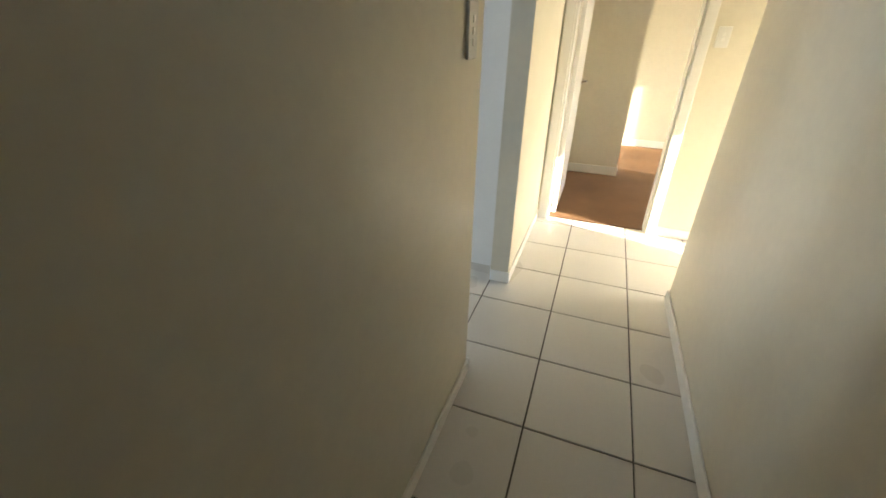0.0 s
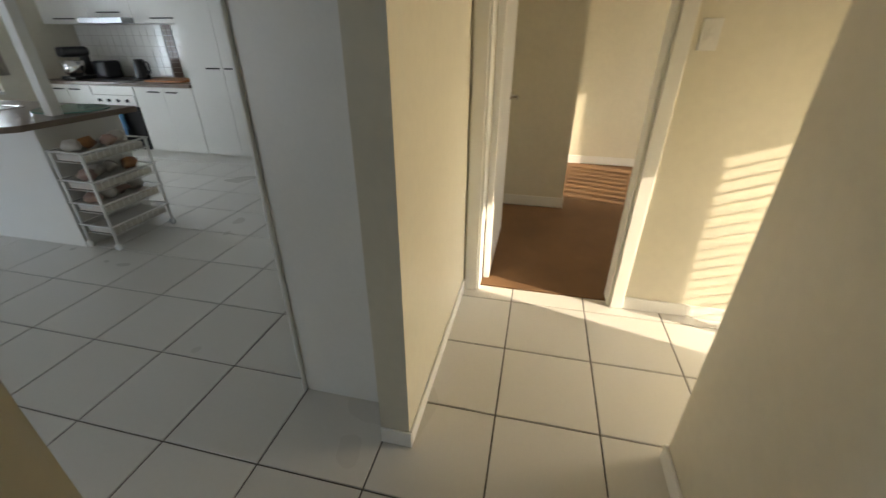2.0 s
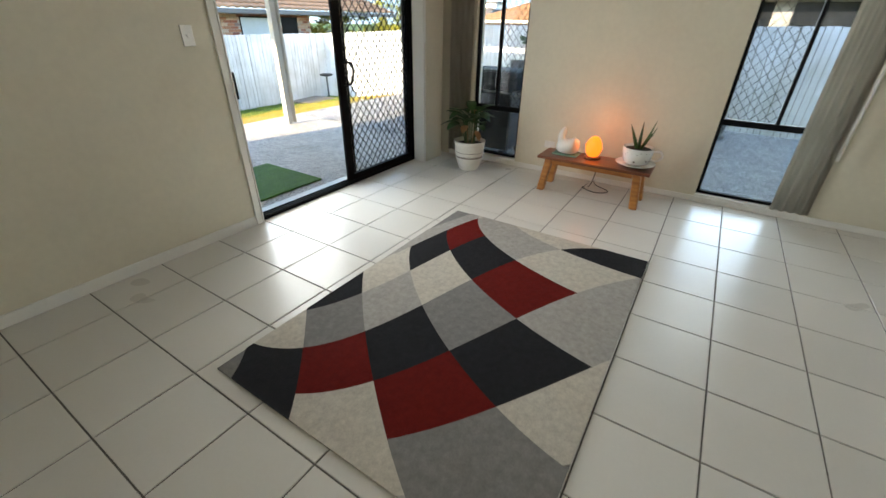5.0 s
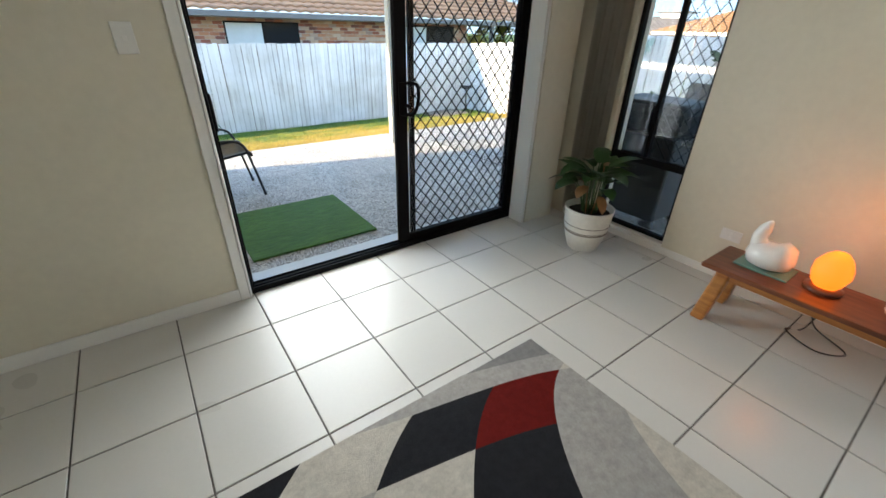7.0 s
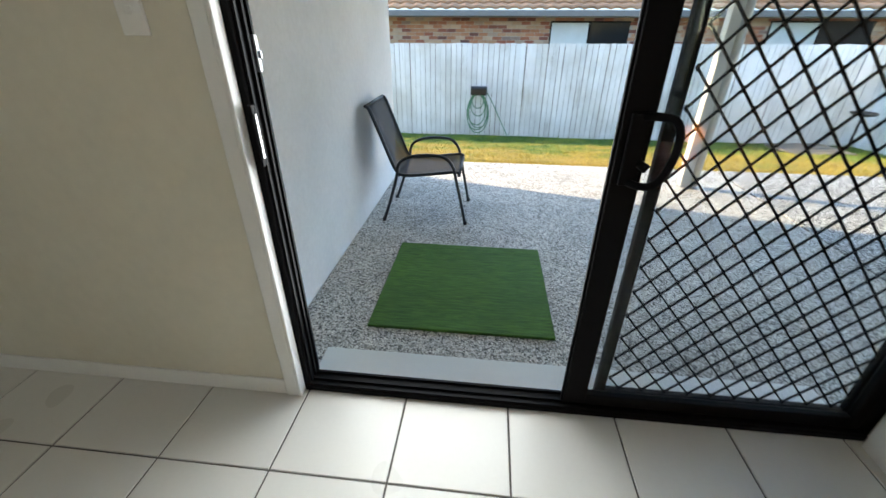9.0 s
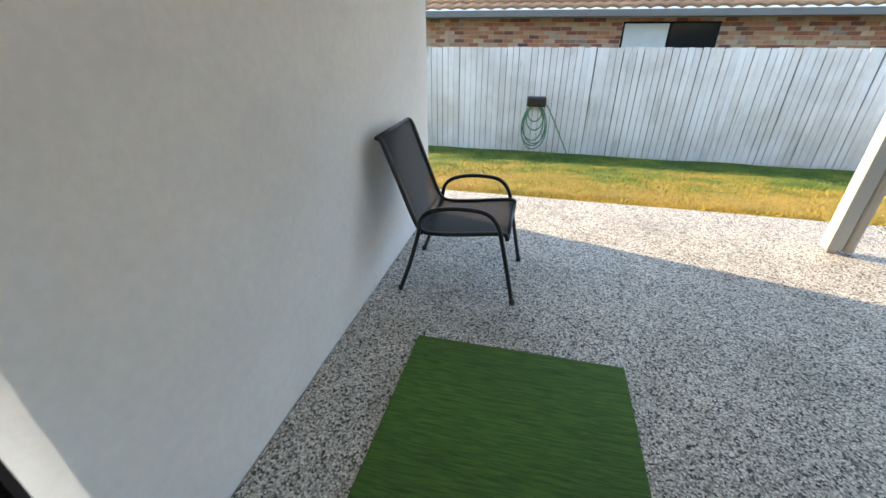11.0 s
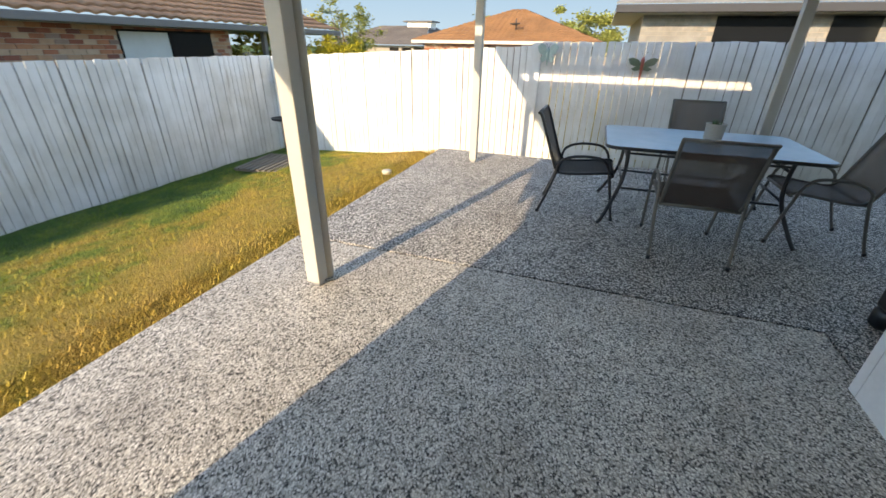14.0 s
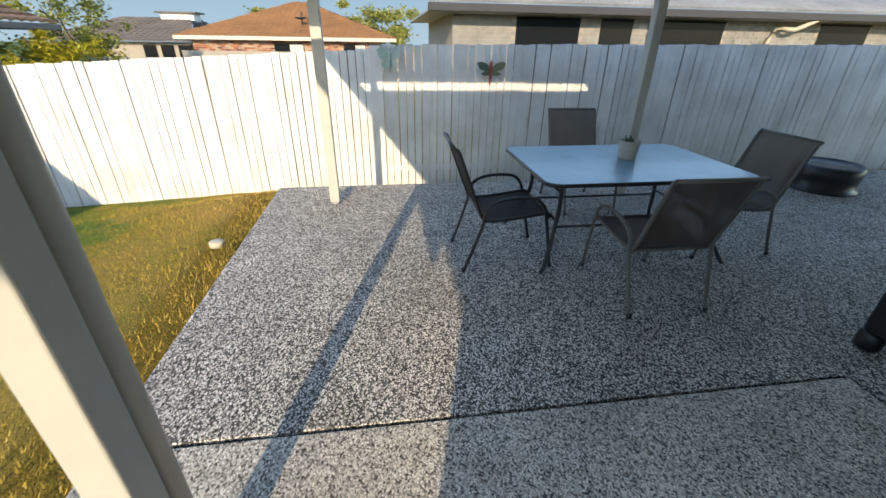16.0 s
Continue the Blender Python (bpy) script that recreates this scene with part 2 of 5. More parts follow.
    for nm, c in (("leaf", (0.032, 0.095, 0.022)), ("leaf_dry", (0.36, 0.17, 0.075)), ("leaf_far", (0.30, 0.32, 0.09)), ("leaf_yellow", (0.55, 0.47, 0.06))):
        k = Mat(nm, c, 0.42 if nm != "leaf_far" else 0.7)
        k.mottle(9, 0.3, 60)
        r = k.node("ShaderNodeNewGeometry")
        f = k.ramp(r.outputs["Random Per Island"], [(0.0, (0.55, 0.6, 0.55)), (1.0, (1.25, 1.25, 1.1))])
        k.paint(k.mix(k.color, f, 1.0, "MULTIPLY"))
        M[nm] = k.m
    k = Mat("salt_lamp", (0.45, 0.10, 0.02), 0.6)
    k.b.inputs["Emission Color"].default_value = (1.0, 0.16, 0.015, 1)
    k.b.inputs["Emission Strength"].default_value = 0.24
    M["salt"] = k.m
    for nm, c in (("rug_cream", (0.60, 0.55, 0.47)), ("rug_light", (0.42, 0.395, 0.365)), ("rug_grey", (0.25, 0.24, 0.23)), ("rug_black", (0.022, 0.022, 0.025)), ("rug_red", (0.15, 0.011, 0.008))):
        k = Mat(nm, c, 0.95)
        k.mottle(34.0, 0.20, 150)
        k.bump(k.noise(260, 3), 0.8, 0.005)
        k.b.inputs["Specular IOR Level"].default_value = 0.1
        M[nm] = k.m
    k = Mat("artificial_turf", (0.075, 0.20, 0.022), 0.8)
    k.mottle(3, 0.15, 170)
    k.paint(k.mix(k.color, k.ramp(k.noise(1.0, 4, 0.6, k.where("World", (12, 160, 12))), [(0.35, (0.55, 0.6, 0.5)), (0.65, (1.3, 1.25, 1.2))]), 1.0, "MULTIPLY"))
    k.bump(k.noise(300, 2), 0.9, 0.008)
    M["turf"] = k.m
    k = Mat("brick", (0.30, 0.13, 0.09), 0.85)
    r = k.node("ShaderNodeNewGeometry")
    k.paint(k.ramp(r.outputs["Random Per Island"], [(0.0, (0.13, 0.055, 0.05)), (0.2, (0.30, 0.10, 0.06)), (0.45, (0.40, 0.17, 0.09)), (0.7, (0.42, 0.25, 0.16)), (0.88, (0.50, 0.36, 0.26)), (1.0, (0.22, 0.15, 0.14))]))
    k.mottle(5, 0.2, 60)
    M["brick"] = k.m
    M["cream_brick"] = plain("pale_brick", (0.30, 0.29, 0.275), 0.85, mott=0.35, fine=7)
    M["mortar"] = plain("mortar", (0.38, 0.33, 0.28), 0.9, mott=0.15)
    for nm, c in (("roof_terracotta", (0.38, 0.20, 0.11)), ("roof_brown", (0.25, 0.125, 0.055)), ("roof_grey", (0.12, 0.105, 0.10)), ("roof_metal", (0.22, 0.23, 0.25))):
        k = Mat(nm, c, 0.7)
        k.mottle(0.8, 0.3, 9)
        M[nm] = k.m
    k = Mat("far_sky", (0.0, 0.0, 0.0), 1.0)
    geo, sep, mr = k.node("ShaderNodeNewGeometry"), k.node("ShaderNodeSeparateXYZ"), k.node("ShaderNodeMapRange")
    k.link(geo.outputs["Position"], sep.inputs[0])
    mr.inputs["From Min"].default_value, mr.inputs["From Max"].default_value = -5.0, 60.0
    k.link(sep.outputs["Z"], mr.inputs[0])
    k.link(k.ramp(mr.outputs[0], [(0.0, (0.13, 0.19, 0.25)), (1.0, (0.065, 0.13, 0.22))]), k.b.inputs["Emission Color"])
    k.b.inputs["Emission Strength"].default_value = 1.0
    k.b.inputs["Specular IOR Level"].default_value = 0.0
    M["far_sky"] = k.m
    M["gutter"] = plain("grey_gutter", (0.13, 0.12, 0.115), 0.5)
    M["cream_trim"] = plain("cream_trim", (0.55, 0.50, 0.40), 0.6)
    M["hose"] = plain("green_hose", (0.09, 0.22, 0.13), 0.5)
    M["red"] = plain("red_enamel", (0.42, 0.015, 0.015), 0.25)
    M["black_plastic"] = plain("black_plastic", (0.015, 0.015, 0.016), 0.32)
    M["concrete"] = plain("pale_concrete", (0.42, 0.40, 0.36), 0.85, mott=0.15)
    M["curtain"] = plain("beige_blind_cloth", (0.50, 0.46, 0.39), 0.85, mott=0.06)
    k = Mat("roller_blind_cloth", (0.80, 0.80, 0.79), 0.8)
    k.mottle(4, 0.04, 200)
    tl, ms = k.node("ShaderNodeBsdfTranslucent", Color=(0.85, 0.85, 0.84, 1)), k.node("ShaderNodeMixShader", Fac=0.55)
    k.link(k.b.outputs[0], ms.inputs[1])
    k.link(tl.outputs[0], ms.inputs[2])
    k.link(ms.outputs[0], k.t.nodes["Material Output"].inputs[0])
    M["blind_cloth"] = k.m
    M["mosaic"] = plain("brown_mosaic_tile", (0.20, 0.12, 0.085), 0.3, mott=0.35, fine=30)
    M["blue_cloth"] = plain("blue_towel", (0.08, 0.20, 0.36), 0.9, mott=0.15)
    M["clear_plastic"] = plain("milky_plastic", (0.62, 0.58, 0.52), 0.4, mott=0.1)
    M["pink_bag"] = plain("pink_food_packet", (0.46, 0.31, 0.26), 0.4, mott=0.2)
    M["green_plate"] = plain("green_glass_board", (0.16, 0.30, 0.25), 0.1, mott=0.1)
    M["butterfly_teal"] = plain("teal_metal", (0.42, 0.55, 0.50), 0.4, mott=0.3, fine=40)
    M["butterfly_red"] = plain("rust_red_metal", (0.38, 0.08, 0.05), 0.4, mott=0.3, fine=40)
    M["post"] = plain("cream_steel_post", (0.47, 0.465, 0.435), 0.45, mott=0.06)
    M["downpipe"] = plain("grey_beige_plastic", (0.46, 0.45, 0.41), 0.5)
    M["grey_timber"] = plain("weathered_grey_timber", (0.20, 0.175, 0.14), 0.9, mott=0.3, fine=40)
    M["butterfly_dark"] = plain("dark_green_metal", (0.10, 0.15, 0.10), 0.4, mott=0.4, fine=60)
    M["joint"] = plain("dirty_joint", (0.07, 0.065, 0.06), 0.95, mott=0.3)
    M["eave"] = plain("grey_eave_paint", (0.40, 0.40, 0.39), 0.6, mott=0.1)
    M["dark_gutter"] = plain("charcoal_gutter", (0.05, 0.05, 0.055), 0.85, mott=0.1)
    M["trunk"] = plain("bark", (0.12, 0.09, 0.06), 0.9, mott=0.3, fine=30)
    return M


M = make_materials()


# ---- shapes ----
def box(bm, x0, y0, z0, x1, y1, z1, bevel=0.0, m=None):
    r = bmesh.ops.create_cube(bm, size=1.0)
    vs = r["verts"]
    for v in vs:
        v.co = Vector(((x0 + x1) / 2 + v.co.x * (x1 - x0), (y0 + y1) / 2 + v.co.y * (y1 - y0), (z0 + z1) / 2 + v.co.z * (z1 - z0)))
    if m is not None:
        for v in vs:
            v.co = m @ v.co
    if bevel:
        es = list({e for v in vs for e in v.link_edges})
        bmesh.ops.bevel(bm, geom=es, offset=bevel, segments=2, affect="EDGES", profile=0.5)
    return bm


def B(*a, **k):
    return box(bmesh.new(), *a, **k)


def tube(bm, pts, r, seg=8, closed=False):
    """A round bar along a line of points."""
    pts = [Vector(p) for p in pts]
    n, rings = len(pts), []
    up = Vector((0.31, 0.17, 0.93)).normalized()
    for i, p in enumerate(pts):
        a = pts[(i - 1) % n] if (i or closed) else p
        b = pts[(i + 1) % n] if (i < n - 1 or closed) else p
        d = (b - a).normalized()
        u = d.cross(up)
        u = u.normalized() if u.length > 1e-4 else Vector((1, 0, 0))
        w = d.cross(u)
        rr = r[i] if isinstance(r, (list, tuple)) else r
        rings.append([bm.verts.new(p + rr * (math.cos(t) * u + math.sin(t) * w)) for t in (2 * math.pi * k / seg for k in range(seg))])
    for i in range(n if closed else n - 1):
        A, C = rings[i], rings[(i + 1) % n]
        for k in range(seg):
            f = bm.faces.new((A[k], A[(k + 1) % seg], C[(k + 1) % seg], C[k]))
            f.smooth = True
    if not closed:
        bm.faces.new(rings[0][::-1])
        bm.faces.new(rings[-1])
    return bm


def smooth_line(pts, n=6):
    """A soft curve through the points."""
    pts = [Vector(p) for p in pts]
    out = []
    for i in range(len(pts) - 1):
        p0, p1, p2, p3 = pts[max(i - 1, 0)], pts[i], pts[i + 1], pts[min(i + 2, len(pts) - 1)]
        for k in range(n):
            t = k / n
            out.append(0.5 * ((2 * p1) + (p2 - p0) * t + (2 * p0 - 5 * p1 + 4 * p2 - p3) * t * t + (3 * p1 - p0 - 3 * p2 + p3) * t ** 3))
    return out + [pts[-1]]


def lathe(bm, profile, seg=28, at=(0, 0, 0)):
    """A turned shape: profile of (radius, height)."""
    rings = []
    for r, z in profile:
        rings.append([bm.verts.new((at[0] + r * math.cos(2 * math.pi * k / seg), at[1] + r * math.sin(2 * math.pi * k / seg), at[2] + z)) for k in range(seg)])
    for A, C in zip(rings, rings[1:]):
        for k in range(seg):
            f = bm.faces.new((A[k], A[(k + 1) % seg], C[(k + 1) % seg], C[k]))
            f.smooth = True
    bm.faces.new(rings[0][::-1])
    bm.faces.new(rings[-1])
    return bm


def sheet(bm, line, wide, thick=0.006, axis=1):
    """A bent sheet: a profile line in x and z, spread over y."""
    rows = []
    for p in line:
        rows.append([bm.verts.new((p[0], s * wide / 2, p[1])) for s in (-1, -0.33, 0.33, 1)])
    for a, b in zip(rows, rows[1:]):
        for k in range(3):
            f = bm.faces.new((a[k], a[k + 1], b[k + 1], b[k]))
            f.smooth = True
    r = bmesh.ops.solidify(bm, geom=bm.faces[:], thickness=thick)
    return bm


def prism(bm, outline, z0, z1):
    lo = [bm.verts.new((x, y, z0)) for x, y in outline]
    hi = [bm.verts.new((x, y, z1)) for x, y in outline]
    bm.faces.new(lo[::-1])
    bm.faces.new(hi)
    n = len(lo)
    for i in range(n):
        bm.faces.new((lo[i], lo[(i + 1) % n], hi[(i + 1) % n], hi[i]))
    return bm


def mesh_of(name, bm, material):
    bmesh.ops.recalc_face_normals(bm, faces=bm.faces[:])
    me = bpy.data.meshes.new(name)
    bm.to_mesh(me)
    bm.free()
    for mt in material if isinstance(material, (list, tuple)) else [material]:
        me.materials.append(mt)
    return me


def part(name, bm, material, parent, label=""):
    ob = new(name, mesh_of(name, bm, material))
    ob.parent = parent
    return tagged(ob, label)


def thing(name, at, label, category, group="", turn=0.0):
    ob = new(name)
    ob.empty_display_size = 0.1
    ob.matrix_basis = pose(*at, 0, 0, turn)
    return tagged(ob, label, category, group)


def solo(name, bm, material, at, label, category, group="", turn=0.0):
    ob = new(name, mesh_of(name, bm, material))
    ob.matrix_basis = pose(*at, 0, 0, turn)
    return tagged(ob, label, category, group)


def structure(name, bm, material, label="", parent=None):
    ob = new(name, mesh_of(name, bm, material))
    if parent:
        ob.parent = parent
        return tagged(ob, label)
    return tagged(ob, label, name.split("_")[0], "", "structure")


# ---- large structure ----
def wall(name, x0, y0, x1, y1, z0, z1, material, holes=(), along="y", label=""):
    """A wall with openings right through it; holes are (from, to, bottom, top) along its length."""
    bm = bmesh.new()
    a, b = (y0, y1) if along == "y" else (x0, x1)

    def piece(p, q, lo, hi):
        if q - p > 1e-4 and hi - lo > 1e-4:
            if along == "y":
                box(bm, x0, p, lo, x1, q, hi)
            else:
                box(bm, p, y0, lo, q, y1, hi)

    at = a
    for p, q, lo, hi in sorted(holes):
        piece(at, p, z0, z1)
        piece(p, q, z0, lo)
        piece(p, q, hi, z1)
        at = q
    piece(at, b, z0, z1)
    return structure(name, bm, material, label)


CEIL, DOWN = 2.45, -0.06
W = M["wall"]
wall("wall_corridor_left", 1.60, -2.0, 1.71, 1.41, DOWN, CEIL, W, label="cream painted corridor wall")
wall("wall_corridor_right", 2.63, -2.0, 2.74, 2.36, DOWN, CEIL, W, label="cream painted corridor wall")
wall("wall_corridor_back", 1.60, -2.1, 2.74, -2.0, DOWN, CEIL, W, along="x", label="cream painted wall")
wall("wall_corridor_stub", 1.61, 2.21, 1.72, 3.31, DOWN, CEIL, W, label="cream painted corridor wall")
wall("wall_corridor_end", 1.61, 3.31, 5.1, 3.42, DOWN, CEIL, W, holes=[(1.80, 2.56, DOWN, 2.06)], along="x", label="cream painted wall with doorway")
wall("wall_entry_side", 2.74, 2.25, 5.1, 2.36, DOWN, CEIL, W, along="x", label="cream painted wall")
# entry opening is out of view, cut low to shape the hall's sun patches
wall("wall_entry_east", 4.0, 2.36, 4.12, 3.31, DOWN, CEIL, W, holes=[(2.69, 3.25, 0.0, 1.30)], label="cream painted entry wall with a sidelight")
wall("wall_bedroom_east", 5.1, 3.31, 5.25, 6.4, DOWN, CEIL, W, holes=[(4.27, 5.62, 0.30, 1.72)], label="cream painted wall with a window")
wall("wall_bedroom_closet", 1.61, 4.75, 2.33, 4.86, DOWN, CEIL, W, along="x", label="cream painted wall")
wall("wall_bedroom_return", 2.22, 4.86, 2.33, 6.27, DOWN, CEIL, W, label="cream painted wall")
wall("wall_bedroom_back", 1.61, 6.27, 5.1, 6.4, DOWN, CEIL, W, along="x", label="cream painted wall")
wall("wall_bedroom_west", 1.61, 3.42, 1.72, 4.75, DOWN, CEIL, W, label="cream painted wall")
wall("wall_linen_side", 1.21, 2.37, 1.61, 2.47, DOWN, CEIL, M["white"], along="x", label="white painted cupboard side panel")
wall("wall_kitchen_east", 1.21, 2.47, 1.32, 5.85, DOWN, CEIL, W, label="cream painted wall")
wall("wall_kitchen_back", -3.98, 5.85, 1.61, 6.0, DOWN, CEIL, W, along="x", label="cream painted kitchen wall")
WIN1, WIN2, WIN3 = (-0.64, -0.06, 0.06, 2.1), (1.77, 2.56, 0.06, 2.1), (3.87, 4.81, 0.78, 2.1)
wall("wall_windows", -3.87, -1.13, -3.75, 5.85, DOWN, CEIL, W, holes=[WIN1, WIN2, WIN3], label="cream painted wall with three narrow windows")
wall("wall_windows_outer", -3.93, -1.30, -3.874, 6.0, SLAB - 0.1, 2.5, M["render"], holes=[WIN1, WIN2, WIN3], label="white rendered outer wall")
DOOR = (-3.30, -1.18, DOWN, 2.1)
wall("wall_door", -3.87, -1.245, 1.60, -1.13, DOWN, CEIL, W, holes=[DOOR], along="x", label="cream painted wall with a sliding door opening")
wall("wall_door_outer", -3.87, -1.30, -0.93, -1.249, SLAB - 0.1, 2.5, M["render"], holes=[(DOOR[0], DOOR[1], SLAB - 0.1, 2.1)], along="x", label="white rendered outer wall")
wall("wall_wing", -0.93, -4.15, -0.80, -1.249, SLAB - 0.1, 2.33, M["render"], label="white rendered wall of the house wing")
wall("wall_wing_end", -0.80, -4.15, 5.25, -4.02, SLAB - 0.1, 2.33, M["render"], along="x", label="white rendered end wall")
wall("wall_east_outer", 5.12, -4.02, 5.25, 2.25, SLAB - 0.1, 2.33, M["render"], label="white rendered outer wall")
bm = bmesh.new()
box(bm, -3.75, -1.13, CEIL, 5.1, 6.27, CEIL + 0.05)
structure("ceiling", bm, M["ceiling"], "flat white painted ceiling")
bm = bmesh.new()
box(bm, -3.87, -1.245, -0.12, 1.60, 5.85, -0.005)
box(bm, 1.60, -2.0, -0.12, 5.1, 3.36, -0.005)
floor = structure("floor", bm, M["grout"], "grey grout bed under square cream floor tiles")
structure("floor_carpet", B(1.72, 3.362, -0.05, 5.1, 6.27, 0.006), M["carpet"], "tan brown bedroom carpet")

# roofs, out of view: main block, wing, and the flat patio cover
bm = bmesh.new()
box(bm, -3.93, -1.30, 2.50, 5.6, 6.6, 2.62)
structure("roof_main", bm, M["roof_grey"], "low grey roof over the house")
bm = bmesh.new()
box(bm, -0.96, -4.86, 2.335, 5.6, -1.31, 2.46)
structure("roof_wing", bm, M["roof_grey"], "low grey roof over the house wing")
PATIO = thing("patio_roof", (0, 0, 0), "flat white patio roof with gutter on square posts", "patio roof")
# open slot between the sheets is added to throw a light strip on the gate
part("roof_sheet", B(-4.52, -4.86, 2.26, -0.97, -1.31, 2.31), M["white"], PATIO)
part("roof_sheet", B(-7.30, -4.86, 2.26, -4.93, 6.6, 2.31), M["white"], PATIO)
part("roof_sheet", B(-4.93, -1.31, 2.26, -3.94, 6.6, 2.31), M["white"], PATIO)
# filler sheet added to end that light strip sooner
part("roof_sheet", B(-4.93, -1.72, 2.26, -4.521, -1.311, 2.31), M["white"], PATIO)
# unseen fascia, run past the patio to shade the post's upper part
part("fascia", B(-7.32, -4.91, 2.22, 0.9, -4.865, 2.40), M["white"], PATIO)
part("beam", B(-7.20, -4.04, 2.14, -7.10, 6.6, 2.258), M["white"], PATIO)

# windows: black frames, panes and diamond grilles
def grille(bm, u0, u1, z0, z1, at, along, cw=0.082, ch=0.105, t=0.0036, node=0.0):
    """Expanded-metal diamonds between two heights."""
    nu, nz = int((u1 - u0) / cw) + 2, int((z1 - z0) / ch) + 2
    for i in range(nu):
        for j in range(nz):
            for s in (-1, 1):
                ua, ub = u0 + (i + 0.5) * cw, u0 + (i + 0.5 + s * 0.5) * cw
                for za, zb in ((z0 + j * ch, z0 + (j + 0.5) * ch), (z0 + (j + 1) * ch, z0 + (j + 0.5) * ch)):
                    if max(za, zb) > z1 or max(ua, ub) > u1:
                        continue
                    d = Vector((ub - ua, zb - za)).normalized() * t
                    q = Vector((-d.y, d.x))
                    ps = [(ua + q.x, za + q.y), (ub + q.x, zb + q.y), (ub - q.x, zb - q.y), (ua - q.x, za - q.y)]
                    vs = []
                    for off in (-0.003, 0.003):
                        vs.append([bm.verts.new((at + off, u, z) if along == "y" else (u, at + off, z)) for u, z in ps])
                    bm.faces.new(vs[0][::-1])
                    bm.faces.new(vs[1])
                    for k in range(4):
                        bm.faces.new((vs[0][k], vs[0][(k + 1) % 4], vs[1][(k + 1) % 4], vs[1][k]))
    if node:
        for i in range(2 * nu):
            for j in range(nz):
                u, z = u0 + (i + 1) * cw / 2, z0 + (j + (0.5 if i % 2 else 0.0)) * ch
                if u < u1 and z < z1:
                    ps = [(u - node * 0.62, z), (u, z - node * 1.3), (u + node * 0.62, z), (u, z + node * 1.3)]
                    vs = [[bm.verts.new((at + off, p, q) if along == "y" else (p, at + off, q)) for p, q in ps] for off in (-0.0045, 0.0045)]
                    bm.faces.new(vs[0][::-1])
                    bm.faces.new(vs[1])
                    for k in range(4):
                        bm.faces.new((vs[0][k], vs[0][(k + 1) % 4], vs[1][(k + 1) % 4], vs[1][k]))
    return bm


def pane(name, bm, parent):
    ob = part(name, bm, M["glass"], parent)
    ob.visible_shadow = False
    return ob


def window(name, x, y0, y1, z0, z1, bar=None, mid=None, mesh_side=None, inward=1):
    ob = new(name, mesh_of(name, B(x - 0.10 * inward, y0, z0 - 0.02, x + 0.004 * inward, y1, z0 + 0.012), M["white"]))
    tagged(ob, "black aluminium window with clear glass", "window", "", "structure")
    f = 0.028
    xa, xb = sorted((x - 0.085 * inward, x - 0.04 * inward))
    bm = bmesh.new()
    for a in ((xa, y0, z0 + 0.013, xb, y0 + f, z1), (xa, y1 - f, z0 + 0.013, xb, y1, z1), (xa, y0 + f, z0 + 0.013, xb, y1 - f, z0 + 0.013 + f), (xa, y0 + f, z1 - f, xb, y1 - f, z1)):
        box(bm, *a, bevel=0.003)
    part("window_frame", bm, M["black_alu"], ob)
    lo = z0 + 0.041
    if bar:
        part("transom", B(xa, y0 + f, bar - 0.025, xb, y1 - f, bar + 0.025, bevel=0.003), M["black_alu"], ob)
    if mid:
        part("mullion", B(xa + 0.004, mid - 0.014, (bar or lo) + (0.026 if bar else 0), xb + 0.004, mid + 0.014, z1 - f, bevel=0.003), M["black_alu"], ob)
    xm = (xa + xb) / 2
    pane("pane", B(xm - 0.003, y0 + f, lo, xm + 0.003, y1 - f, (bar - 0.026) if bar else z1 - f), ob)
    if bar:
        pane("pane", B(xm - 0.003, y0 + f, bar + 0.026, xm + 0.003, y1 - f, z1 - f), ob)
    if mesh_side:
        part("security_grille", grille(bmesh.new(), mesh_side[0], mesh_side[1], (bar or lo) + 0.03, z1 - f, xm - 0.03 * inward, "y", 0.07, 0.09, 0.0018), M["black_alu"], ob)
    return ob


window("window_1", -3.75, WIN1[0], WIN1[1], WIN1[2], WIN1[3], bar=0.60, mid=-0.37, mesh_side=(-0.36, -0.09))
window("window_2", -3.75, WIN2[0], WIN2[1], WIN2[2], WIN2[3], bar=0.72, mid=2.17, mesh_side=(1.80, 2.16))
window("window_3", -3.75, WIN3[0], WIN3[1], WIN3[2], WIN3[3], mid=4.35)
we = window("window_entry", 4.0, 2.69, 3.25, 0.0, 1.30, inward=-1)
# unseen bar added to block the sun between the two patches
part("door_stile", B(4.035, 2.932, 0.042, 4.09, 3.004, 1.27, bevel=0.003), M["black_alu"], we)
window("window_bedroom", 5.1, 4.27, 5.62, 0.30, 1.72, inward=-1)


def venetian(name, x, y0, y1, z0, z1, tilt, pitch=0.05, wide=0.04):
    """A slatted blind that hangs inside a window."""
    ob = thing(name, (x, (y0 + y1) / 2, z1), "white slatted venetian blind in a window", "blind")
    h = (y1 - y0) / 2
    part("head_rail", B(-0.02, -h, -0.03, 0.02, h, 0.0, bevel=0.003), M["white"], ob)
    n = int((z1 - z0 - 0.04) / pitch)
    me = mesh_of("slat", B(-wide / 2, -h, -0.001, wide / 2, h, 0.001), M["white"])
    for i in range(n):
        s = new("slat", me)
        s.parent = ob
        s.matrix_basis = pose(0, 0, -0.05 - i * pitch, 0, tilt, 0)
    return ob


# unseen slats added to break up the sun patch on the end wall
venetian("venetian_blind", 3.97, 3.0, 3.25, 0.05, 1.29, -30, 0.06, 0.045)


